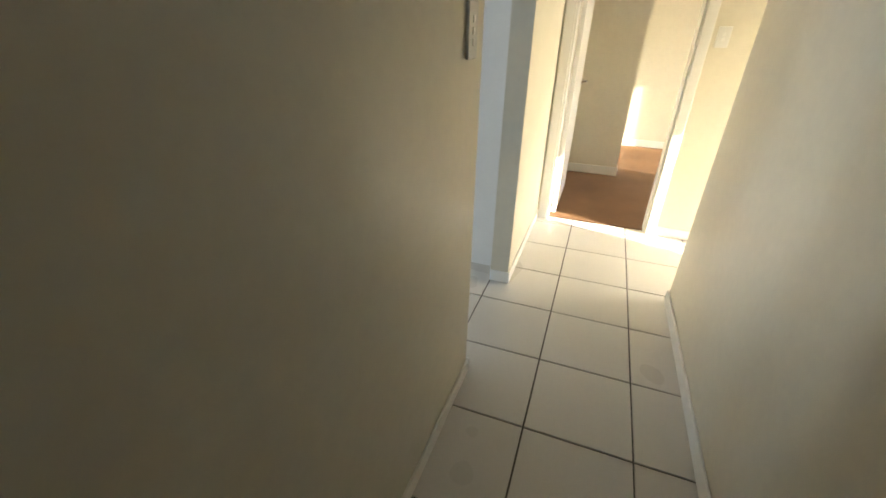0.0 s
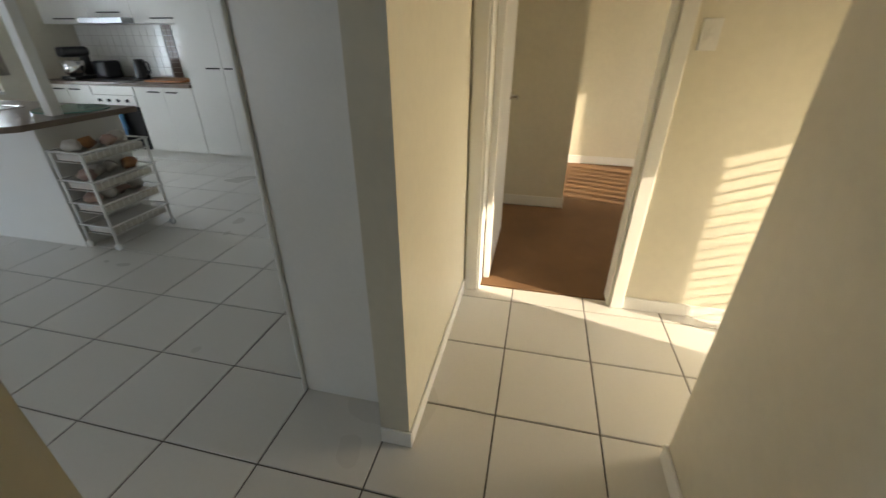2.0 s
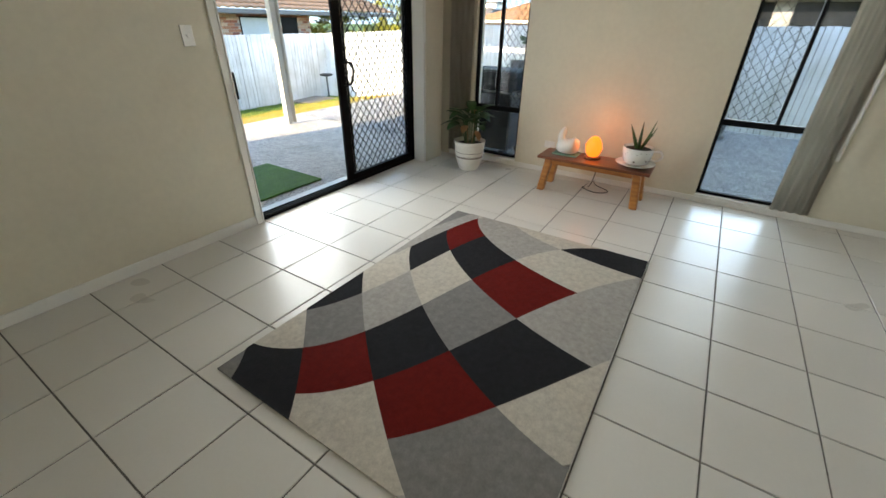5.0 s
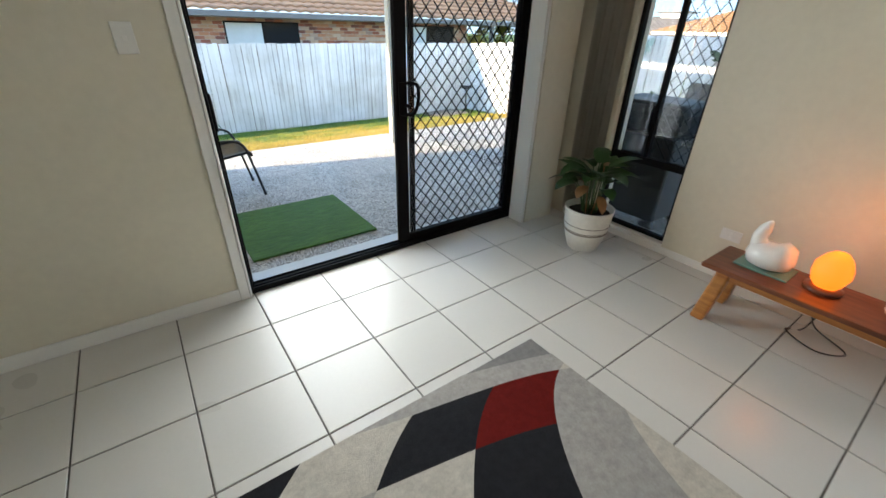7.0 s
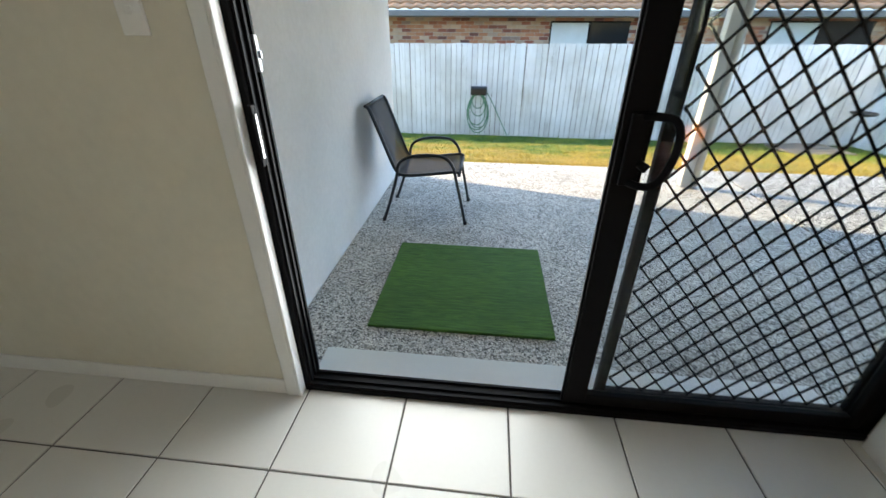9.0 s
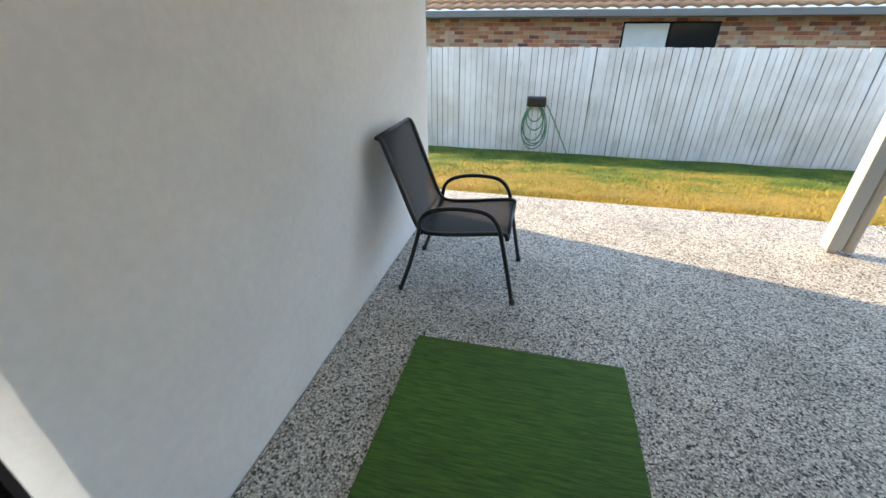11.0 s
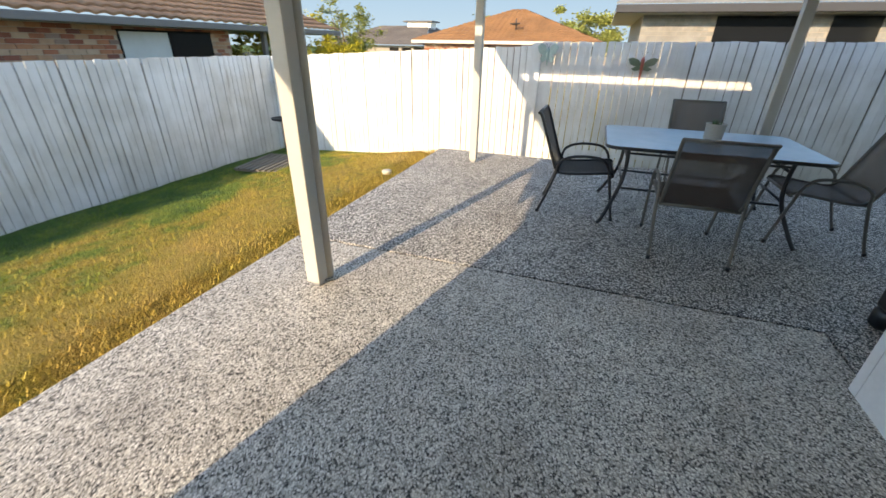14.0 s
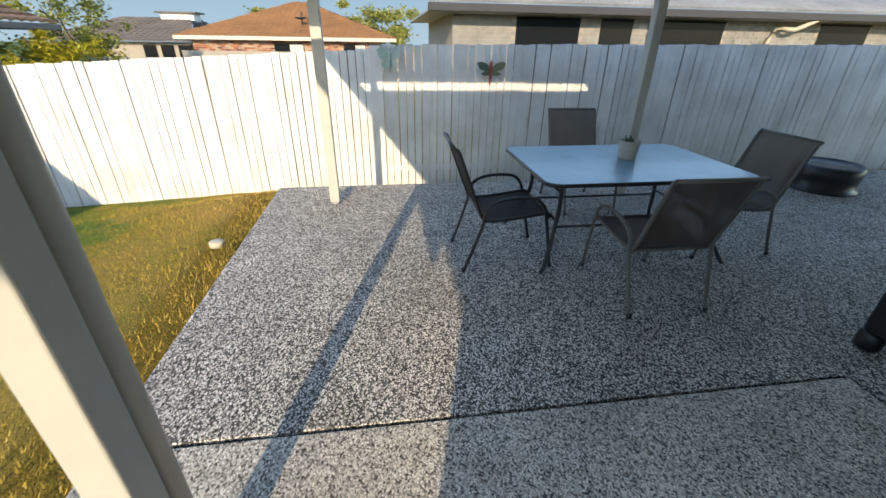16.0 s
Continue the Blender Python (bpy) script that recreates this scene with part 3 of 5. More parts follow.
def vertical_blind(name, x, y0, y1, z0, z1, turn, pitch, wide):
    """Upright cloth slats hung from a rail."""
    ob = thing(name, (x, (y0 + y1) / 2, z1), "white vertical blind with upright slats half turned", "blind")
    h = (y1 - y0) / 2
    part("head_rail", B(-0.02, -h, -0.03, 0.02, h, 0.0, bevel=0.003), M["white"], ob)
    me = mesh_of("slat", B(-0.001, -wide / 2, z0 - z1 + 0.02, 0.001, wide / 2, -0.031), M["white"])
    for i in range(int((y1 - y0) / pitch)):
        s = new("slat", me)
        s.parent = ob
        s.matrix_basis = pose(0, -h + (i + 0.5) * pitch, 0, 0, 0, turn)
    return ob


vertical_blind("vertical_blind", 5.06, 4.28, 5.61, 0.31, 1.72, 0, 0.15, 0.085)

# sliding door with security mesh
DR = new("door_1", mesh_of("door_1", B(-3.30, -1.246, -0.02, -1.18, -1.15, 0.022, bevel=0.004), M["black_alu"]))
tagged(DR, "black aluminium sliding door with diamond security mesh, half open", "door", "", "structure")
bm = bmesh.new()
for a in ((-1.212, -1.246, 0.022, -1.18, -1.156, 2.1), (-3.30, -1.246, 0.022, -3.278, -1.156, 2.1), (-3.278, -1.246, 2.05, -1.212, -1.156, 2.1)):
    box(bm, *a, bevel=0.004)
for k in (-1.228, -1.190, -1.160):
    box(bm, -3.278, k - 0.004, 0.022, -1.212, k + 0.004, 0.032)
for k in (-1.236, -1.208, -1.172):
    box(bm, -1.221, k - 0.005, 0.033, -1.2125, k + 0.005, 2.05)
part("door_frame", bm, M["black_alu"], DR)
bm = bmesh.new()
box(bm, -2.305, -1.206, 0.034, -2.224, -1.174, 2.05, bevel=0.004)
box(bm, -2.225, -1.196, 0.034, -2.216, -1.184, 2.05, bevel=0.002)
box(bm, -3.276, -1.206, 0.034, -3.232, -1.174, 2.05, bevel=0.004)
box(bm, -3.232, -1.206, 0.034, -2.305, -1.174, 0.085, bevel=0.004)
box(bm, -3.232, -1.206, 1.98, -2.305, -1.174, 2.05, bevel=0.004)
panel = part("glass_panel", bm, M["black_alu"], DR)
pane("pane", B(-3.232, -1.193, 0.085, -2.305, -1.187, 1.98), panel)
bm = bmesh.new()
box(bm, -2.384, -1.242, 0.034, -2.347, -1.216, 2.05, bevel=0.004)
box(bm, -3.276, -1.242, 0.034, -3.238, -1.216, 2.05, bevel=0.004)
box(bm, -3.238, -1.242, 0.034, -2.384, -1.216, 0.075, bevel=0.004)
box(bm, -3.238, -1.242, 1.98, -2.384, -1.216, 2.05, bevel=0.004)
screen = part("security_screen", bm, M["black_alu"], DR)
part("security_grille", grille(bmesh.new(), -3.282, -2.384, 0.03, 1.98, -1.229, "x", 0.0845, 0.099, 0.0029, 0.0075), M["black_alu"], screen)
bm = bmesh.new()
tube(bm, smooth_line([(-2.27, -1.172, 1.105), (-2.30, -1.145, 1.11), (-2.335, -1.125, 1.105), (-2.352, -1.12, 1.07), (-2.352, -1.12, 1.02), (-2.338, -1.12, 0.965), (-2.315, -1.125, 0.935), (-2.285, -1.145, 0.928), (-2.262, -1.172, 0.932)], 4), 0.011)
box(bm, -2.29, -1.173, 0.92, -2.242, -1.160, 1.115, bevel=0.004)
tube(bm, [(-2.285, -1.162, 0.985), (-2.305, -1.148, 0.972)], 0.012)
part("door_handle", bm, M["black_alu"], DR, "black D-shaped pull handle with a thumb latch")
bm = bmesh.new()
box(bm, -1.226, -1.160, 0.940, -1.2125, -1.136, 1.115, bevel=0.004)
part("lock_keeper", bm, M["black_alu"], DR, "black lock keeper plate")
part("strike_plate", B(-1.2295, -1.153, 0.965, -1.2265, -1.143, 1.090), M["steel"], DR, "bright steel strike plate")
bm = bmesh.new()
box(bm, -1.226, -1.243, 1.190, -1.2125, -1.226, 1.285, bevel=0.003)
box(bm, -1.234, -1.240, 1.225, -1.226, -1.230, 1.245, bevel=0.002)
part("screen_latch", bm, M["steel"], DR, "small steel latch for the screen")
structure("sill_door", B(-3.30, -1.43, SLAB - 0.05, -1.18, -1.247, -0.022, bevel=0.006), M["white"], "white painted concrete door sill")

# architraves, skirting
def trim(name, *boxes, label="white painted timber trim"):
    bm = bmesh.new()
    for b in boxes:
        box(bm, *b, bevel=0.004)
    return structure(name, bm, M["white"], label)


trim("trim_sliding_door", (-1.179, -1.129, 0.0, -1.13, -1.114, 2.15), (-1.194, -1.154, 0.001, -1.18, -1.110, 2.1))
trim("trim_corridor_door", (1.733, 3.292, 0, 1.80, 3.309, 2.06), (2.56, 3.292, 0, 2.625, 3.309, 2.06), (1.733, 3.292, 2.06, 2.625, 3.309, 2.13), (1.801, 3.31, 0, 1.815, 3.425, 2.06), (2.545, 3.31, 0, 2.559, 3.425, 2.06))
SK = 0.075
trim("baseboard_corridor_left", (1.711, -2.0, 0.001, 1.722, 1.41, SK), (1.598, 1.411, 0.001, 1.722, 1.421, SK), (1.588, -1.12, 0.001, 1.599, 1.41, SK))
trim("baseboard_corridor_right", (2.617, -2.0, 0.001, 2.629, 2.361, SK), (2.617, 2.362, 0.001, 2.74, 2.372, SK))
trim("baseboard_stub", (1.61, 2.199, 0.001, 1.731, 2.209, SK), (1.721, 2.21, 0.001, 1.731, 3.29, SK))
trim("baseboard_end", (2.626, 3.298, 0.001, 3.99, 3.309, SK), (2.75, 2.361, 0.001, 3.99, 2.371, SK))
trim("baseboard_bedroom", (1.83, 4.738, 0.006, 2.33, 4.749, 0.1), (2.331, 4.738, 0.006, 2.341, 6.26, 0.1), (2.345, 6.258, 0.006, 5.09, 6.269, 0.1))
trim("baseboard_door_wall", (-1.129, -1.129, 0.001, 1.585, -1.118, SK))
trim("baseboard_windows", (-3.749, -0.94, 0.001, -3.738, 3.19, 0.055))
trim("trim_linen", (1.196, 2.355, 0.0, 1.209, 2.475, CEIL))
wall("wall_corner_pillar", -3.62, -1.129, -3.30, -0.98, 0.0, CEIL, W, along="x", label="cream painted corner pier beside the sliding door")
trim("trim_pillar", (-3.295, -1.128, 0.0, -3.262, -0.985, 2.1))

# corridor door, open against the bedroom wall
D2 = new("door_2", mesh_of("door_2", B(1.822, 3.43, 0.012, 1.857, 4.20, 2.04, bevel=0.003), M["white"]))
tagged(D2, "white painted bedroom door, standing wide open", "door", "", "structure")
bm = bmesh.new()
lathe(bm, [(0.026, 0), (0.026, 0.006), (0.010, 0.010), (0.010, 0.045)], 16)
tube(bm, [(0, 0, 0.042), (0.02, 0, 0.05), (0.11, 0, 0.05)], 0.008)
for v in bm.verts:
    v.co = Vector((1.858 + v.co.z, 4.13 - v.co.x, 1.0 + v.co.y))
part("door_handle", bm, M["chrome"], D2, "chrome lever handle")

# ---- outdoors ----
def ground_height(x, y):
    """The yard falls away from the patio to the fences."""
    a = min(max((-4.67 - y) / 3.6, 0.0), 1.0)
    b = min(max((-7.75 - x) / 0.9, 0.0), 1.0)
    h = -0.10 - 0.53 * a
    return h - (1 - a) * 0.34 * b if y < 0.5 else h - 0.3 * b


bm = bmesh.new()
xs = [-400, -120, -40, -20, -14] + [-12 + 0.25 * i for i in range(0, 73)] + [10, 20, 40, 120, 400]
ys = [-400, -120, -40, -20, -14] + [-12 + 0.25 * i for i in range(0, 73)] + [10, 20, 40, 120, 400]
grid = []
for x in xs:
    row = []
    for y in ys:
        inside = -8 < x < 5.5 and -4.8 < y < 6.6
        z = -0.45 if inside else ground_height(x, y) + 0.02 * noise.noise((x * 1.7, y * 1.7, 0))
        row.append(bm.verts.new((x, y, z)))
    grid.append(row)
for i in range(len(xs) - 1):
    for j in range(len(ys) - 1):
        bm.faces.new((grid[i][j], grid[i + 1][j], grid[i + 1][j + 1], grid[i][j + 1])).smooth = True
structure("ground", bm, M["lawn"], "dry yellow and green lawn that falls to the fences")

# clear sky low over the roofs, far off
bm = bmesh.new()
ring = [(300 * math.cos(radians(a)), 300 * math.sin(radians(a))) for a in range(120, 301, 6)]
for (xa, ya), (xb, yb) in zip(ring, ring[1:]):
    bm.faces.new([bm.verts.new(p) for p in ((xa, ya, -20), (xb, yb, -20), (xb, yb, 62), (xa, ya, 62))])
structure("backdrop", bm, M["far_sky"], "clear pale blue sky low over the rooftops")

# exposed aggregate slabs, with the joints between them
def slab(name, outline, mix="aggregate"):
    bm = prism(bmesh.new(), outline, -0.5, SLAB)
    top = [e for e in bm.edges if all(v.co.z > SLAB - 0.001 for v in e.verts)]
    bmesh.ops.bevel(bm, geom=top, offset=0.008, segments=2, affect="EDGES", profile=0.5)
    structure(name, bm, M[mix], "grey exposed aggregate concrete slab" if mix == "aggregate" else "dark exposed aggregate slab with pale pebbles")


slab("pavement_near", [(-4.391, -4.67), (-0.932, -4.67), (-0.932, -1.302), (-3.935, -1.302), (-3.935, -1.222), (-4.391, -1.212)])
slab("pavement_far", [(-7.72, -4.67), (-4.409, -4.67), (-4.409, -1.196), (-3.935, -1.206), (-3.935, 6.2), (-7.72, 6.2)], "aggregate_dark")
slab("pavement_end", [(-0.92, -4.67), (0.3, -4.67), (0.3, -4.155), (-0.92, -4.155)])
structure("pavement_joint", B(-7.71, -4.66, -0.45, -0.94, 6.1, SLAB - 0.02), M["joint"], "recessed concrete joint")

# fences of separate boards
def fence(name, x0, y0, x1, y1, top, base, turn, label, jitter=0.007, gap=0.008, rail_side=1, gap_sheet=True):
    ob = thing(name, (x0, y0, 0), label, "fence", turn=turn)
    length = math.hypot(x1 - x0, y1 - y0)
    rng = random.Random(int(length * 100))
    shapes = []
    for k in range(5):
        w = 0.098 + 0.004 * math.sin(k * 2.1)
        bm = B(0, -0.008, 0, w - gap, 0.008, 1.0)
        for v in bm.verts:
            if v.co.z > 0.5:
                v.co.x += 0.004 * math.sin(k * 3.3)
                v.co.y += 0.004 * math.cos(k * 1.7)
        shapes.append(mesh_of("board", bm, M["fence"]))
    n = int(length / 0.1)
    for i in range(n):
        s = i * 0.1
        t, lo = top(s) + rng.uniform(-jitter, jitter), base(s)
        b = new("board", shapes[rng.randrange(5)])
        b.parent = ob
        b.matrix_basis = pose(s, rng.uniform(-0.006, 0.006), lo, 0, rng.uniform(-0.25, 0.25), rng.uniform(-1.2, 1.2)) @ Matrix.Diagonal((1, 1, t - lo, 1))
    bm = bmesh.new()
    for f in (0.18, 0.82):
        za, zb = base(0) + f * (top(0) - base(0)), base(length) + f * (top(length) - base(length))
        vs = box(bm, 0, 0.024 * rail_side, -0.035, length, 0.062 * rail_side, 0.035).verts
        for v in list(bm.verts)[-8:]:
            v.co.z += za + (zb - za) * (v.co.x / length)
    part("rail", bm, M["fence"], ob)
    # added dark sheet behind the boards, so the gaps look shaded
    if gap_sheet:
        bm = bmesh.new()
        box(bm, 0, 0.0165, 0, n * 0.1, 0.022, 1)
        for v in bm.verts:
            v.co.z = top(v.co.x) - 0.05 if v.co.z > 0.5 else base(v.co.x)
        for v in bm.verts:
            v.co.y *= rail_side
        if rail_side < 0:
            bmesh.ops.reverse_faces(bm, faces=bm.faces[:])
        part("back_paling", bm, M["grey_timber"], ob, "added dark sheet that paints the gaps between boards as shaded")
    return ob


FA_Y, FB_X = -8.5, -8.8
fence("paling_fence", FB_X, FA_Y, 3.5, FA_Y, lambda s: 1.095 - 0.005 * s, lambda s: -0.72, 0.0, "weathered white painted timber paling fence along the lawn", rail_side=-1)
fence("paling_fence", FB_X, FA_Y + 0.02, FB_X, -3.57, lambda s: 1.08 + 0.052 * s, lambda s: -0.72 + 0.02 * s, 90.0, "sunlit white painted timber paling fence with stained lower boards")
fence("timber_gate", FB_X + 0.03, -3.46, FB_X + 0.03, -1.55, lambda s: 1.385 + 0.01 * s, lambda s: -0.52, 90.0, "white painted timber paling gate with open gaps", gap=0.009, gap_sheet=False, jitter=0.008)
fence("paling_fence", FB_X, -1.555, FB_X, 6.5, lambda s: 1.41 + 0.012 * s, lambda s: -0.55, 90.0, "shaded white painted timber paling fence beside the patio")
bm = B(FB_X - 0.03, -3.615, -0.6, FB_X + 0.075, -3.465, 1.37, bevel=0.006)
solo("gate_post", bm, M["fence"], (0, 0, 0), "square white timber gate post", "post")


def patio_post(x, y, label):
    ob = thing("patio_post", (x, y, SLAB), label, "post", "patio posts")
    part("shaft", B(-0.046, -0.046, 0.03, 0.046, 0.046, 2.318, bevel=0.006), M["post"], ob)
    part("bracket", B(-0.03, -0.03, 0.0, 0.03, 0.03, 0.10, bevel=0.004), M["steel"], ob, "galvanised stirrup bracket")
    return ob


p1 = patio_post(-3.825, -4.085, "square white patio post with a downpipe at its back")
bm = bmesh.new()
tube(bm, [(-0.086, 0.02, 0.02), (-0.086, 0.02, 2.3)], 0.036, 14)
part("downpipe", bm, M["downpipe"], p1, "round grey-beige downpipe")
patio_post(-7.15, -4.0, "square white patio post at the slab's end")
patio_post(-7.15, -0.91, "square white patio post behind the table")


# ---- patio furniture ----
def sling_chair(at, turn, label, frame_mat="black_tube", cloth="sling", group=""):
    ob = thing("patio_chair", at, label, "chair", group, turn)
    prof = [(0.27, 0.405), (0.25, 0.425), (0.15, 0.415), (0.0, 0.395), (-0.14, 0.385), (-0.19, 0.40), (-0.225, 0.45), (-0.29, 0.62), (-0.350, 0.78), (-0.385, 0.865), (-0.410, 0.88)]
    prof = [(p.x, p.y) for p in smooth_line([(a, b, 0) for a, b in prof], 3)]
    part("sling", sheet(bmesh.new(), prof, 0.48, 0.004), M[cloth], ob, "woven mesh sling seat and back")
    for s in (-1, 1):
        bm = bmesh.new()
        tube(bm, [(a, s * 0.248, b) for a, b in prof], 0.013)
        part("side_rail", bm, M[frame_mat], ob)
        bm = bmesh.new()
        tube(bm, smooth_line([(-0.325, s * 0.255, 0.008), (-0.27, s * 0.262, 0.16), (-0.205, s * 0.272, 0.37), (-0.185, s * 0.274, 0.47), (-0.135, s * 0.276, 0.52), (-0.04, s * 0.277, 0.548), (0.08, s * 0.276, 0.553), (0.17, s * 0.275, 0.535), (0.225, s * 0.272, 0.47), (0.25, s * 0.268, 0.37), (0.29, s * 0.258, 0.18), (0.325, s * 0.25, 0.008)], 4), 0.012)
        part("arm_and_leg", bm, M[frame_mat], ob)
    for a, z in ((0.27, 0.40), (-0.19, 0.385), (-0.407, 0.879)):
        bm = bmesh.new()
        tube(bm, [(a, -0.255, z), (a, 0.255, z)], 0.012)
        part("crossbar", bm, M[frame_mat], ob)
    for x, y in ((-0.325, 0.255), (-0.325, -0.255), (0.325, 0.25), (0.325, -0.25)):
        bm = lathe(bmesh.new(), [(0.015, 0), (0.016, 0.02), (0.012, 0.03)], 10, (x, y, 0))
        part("foot_cap", bm, M["black_plastic"], ob)
    return ob


sling_chair((-1.41, -3.20, SLAB), 180, "black metal patio chair with dark mesh sling by the wall")
sling_chair((-5.90, -2.63, SLAB), 90, "black metal patio chair with dark mesh sling, half in sun", group="chairs round the patio table")
for at, turn, lb in (((-5.315, -1.80, SLAB), 180, "grey-brown metal patio chair with brown mesh sling"), ((-5.895, -0.82, SLAB), -90, "grey-brown metal patio chair pulled back from the table"), ((-6.93, -1.53, SLAB), 0, "grey-brown metal patio chair behind the table")):
    sling_chair(at, turn, lb, "bronze_tube", "sling_brown", "chairs round the patio table")


def patio_table():
    ob = thing("patio_table", (-6.0, -1.70, SLAB), "rectangular patio table with black legs and frosted glass top painted sky blue for its reflection", "table")
    w, l, r = 0.52, 0.76, 0.09
    out = []
    for cx, cy, a0 in ((w - r, l - r, 0), (-w + r, l - r, 90), (-w + r, -l + r, 180), (w - r, -l + r, 270)):
        out += [(cx + r * math.cos(radians(a0 + k * 15)), cy + r * math.sin(radians(a0 + k * 15))) for k in range(7)]
    part("tabletop", prism(bmesh.new(), out, 0.683, 0.692), M["table_glass"], ob, "frosted glass top with the sky reflection painted in blue")
    bm = bmesh.new()
    tube(bm, [(x, y, 0.678) for x, y in out], 0.014, 8, True)
    part("rim", bm, M["black_tube"], ob)
    for sy in (-1, 1):
        for sx in (-1, 1):
            bm = bmesh.new()
            tube(bm, smooth_line([(sx * 0.47, sy * 0.72, 0.01), (sx * 0.44, sy * 0.68, 0.08), (sx * 0.33, sy * 0.60, 0.28), (sx * 0.30, sy * 0.57, 0.45), (sx * 0.31, sy * 0.58, 0.67)], 4), 0.016)
            part("leg", bm, M["black_tube"], ob)
        for z in (0.34, 0.56):
            bm = bmesh.new()
            tube(bm, [(-0.31, sy * 0.575, z), (0.31, sy * 0.575, z)], 0.011)
            part("brace", bm, M["black_tube"], ob)
    for sx in (-1, 1):
        for z in (0.30, 0.60):
            bm = bmesh.new()
            tube(bm, [(sx * 0.305, -0.575, z), (sx * 0.305, 0.575, z)], 0.010)
            part("brace", bm, M["black_tube"], ob)
    return ob


patio_table()
# potted succulent on the table
pot = thing("plant_pot", (-6.05, -1.62, SLAB + 0.692), "small pale concrete pot with a dried succulent on the table", "plant pot")
part("pot", lathe(bmesh.new(), [(0.062, 0), (0.068, 0.02), (0.076, 0.13), (0.078, 0.14), (0.066, 0.14), (0.064, 0.115)], 24), M["concrete"], pot)
bm = bmesh.new()
rng = random.Random(4)
for k in range(16):
    a, r = rng.uniform(0, 6.28), rng.uniform(0.01, 0.05)
    tube(bm, [(r * 0.6 * math.cos(a), r * 0.6 * math.sin(a), 0.11), (r * math.cos(a), r * math.sin(a), 0.15 + rng.uniform(0, 0.03))], [0.009, 0.003], 5)
part("succulent", bm, M["leaf"], pot)

solo("door_mat", B(-0.48, -0.46, 0, 0.48, 0.46, 0.018, bevel=0.004), M["turf"], (-1.79, -2.10, SLAB), "green artificial turf door mat on the slab", "mat")
bm = lathe(bmesh.new(), [(0.34, 0), (0.345, 0.02), (0.30, 0.03), (0.33, 0.16), (0.335, 0.27), (0.31, 0.30), (0.30, 0.285), (0.05, 0.29)], 40)
solo("fire_pit", bm, M["black_plastic"], (-7.12, 1.62, SLAB), "round black lidded tub on the slab by the fence", "tub")

# barbecue outside the first window
bbq = thing("barbecue", (-4.33, -0.63, SLAB), "black covered barbecue standing against the house", "barbecue")
part("cabinet", B(-0.27, -0.32, 0.12, 0.27, 0.32, 0.78, bevel=0.02), M["black_plastic"], bbq)
bm = B(-0.28, -0.34, 0.785, 0.28, 0.34, 1.02, bevel=0.07)
part("hood", bm, M["black_alu"], bbq)
part("side_shelf", B(-0.25, 0.35, 0.76, 0.25, 0.60, 0.79, bevel=0.006), M["steel"], bbq)
for x in (-0.24, 0.24):
    for y in (-0.26, 0.26):
        part("wheel", lathe(bmesh.new(), [(0.045, 0), (0.06, 0.02), (0.06, 0.10), (0.04, 0.12)], 14, (x, y, 0)), M["black_plastic"], bbq)

# hose reel on the back fence
hr = thing("hose_reel", (-1.66, FA_Y + 0.02, 0.23), "green garden hose coiled on a black fence hanger", "hose")
part("hanger", B(-0.16, 0.0, -0.07, 0.16, 0.16, 0.09, bevel=0.03), M["black_plastic"], hr)
for k, (rx, deep, side) in enumerate(((0.225, 0.76, 0.00), (0.215, 0.70, 0.02), (0.205, 0.66, -0.01), (0.185, 0.60, 0.03), (0.15, 0.42, 0.0), (0.12, 0.27, 0.01))):
    bm = bmesh.new()
    loop = [2 * math.pi * i / 32 for i in range(32)]
    tube(bm, [(side + rx * math.sin(a) * (0.75 + 0.25 * math.sin(a / 2)), 0.075 + 0.014 * k + 0.012 * math.sin(3 * a + k), -0.03 - deep * (1 - math.cos(a)) / 2) for a in loop], 0.009, 6, True)
    part("hose_coil", bm, M["hose"], hr)
bm = bmesh.new()
tube(bm, smooth_line([(-0.17, 0.1, -0.03), (-0.30, 0.1, -0.25), (-0.46, 0.12, -0.55), (-0.60, 0.2, -0.80)], 6), 0.010, 6)
part("hose_end", bm, M["hose"], hr)

# bird bath and timber pallet by the corner
bb = thing("bird_bath", (-8.35, -8.05, ground_height(-8.35, -8.05)), "dark metal bird feeder dish on a stake", "bird feeder")
part("stake", tube(bmesh.new(), [(0, 0, 0), (0, 0, 0.62)], 0.02), M["black_tube"], bb)
part("dish", lathe(bmesh.new(), [(0.05, 0.60), (0.17, 0.63), (0.19, 0.66), (0.18, 0.67), (0.15, 0.645), (0.02, 0.64)], 24), M["black_tube"], bb)
pal = thing("timber_grate", (-7.25, -7.42, ground_height(-7.25, -7.42) + 0.005), "grey weathered timber drain grate lying in the lawn", "grate", turn=8)
for k in range(8):
    part("slat", B(-0.50, -0.36 + k * 0.095, 0.03, 0.50, -0.30 + k * 0.095, 0.06, bevel=0.004), M["grey_timber"], pal)
for s in (-0.42, 0.42):
    part("bearer", B(s - 0.03, -0.37, 0.0, s + 0.03, 0.38, 0.03), M["grey_timber"], pal)
cap = solo("drain_cap", lathe(bmesh.new(), [(0.055, 0), (0.06, 0.035), (0.055, 0.045), (0.02, 0.05)], 24), M["cream_trim"], (-6.40, -4.90, -0.13), "round white plastic drain cap in the lawn", "drain cap")


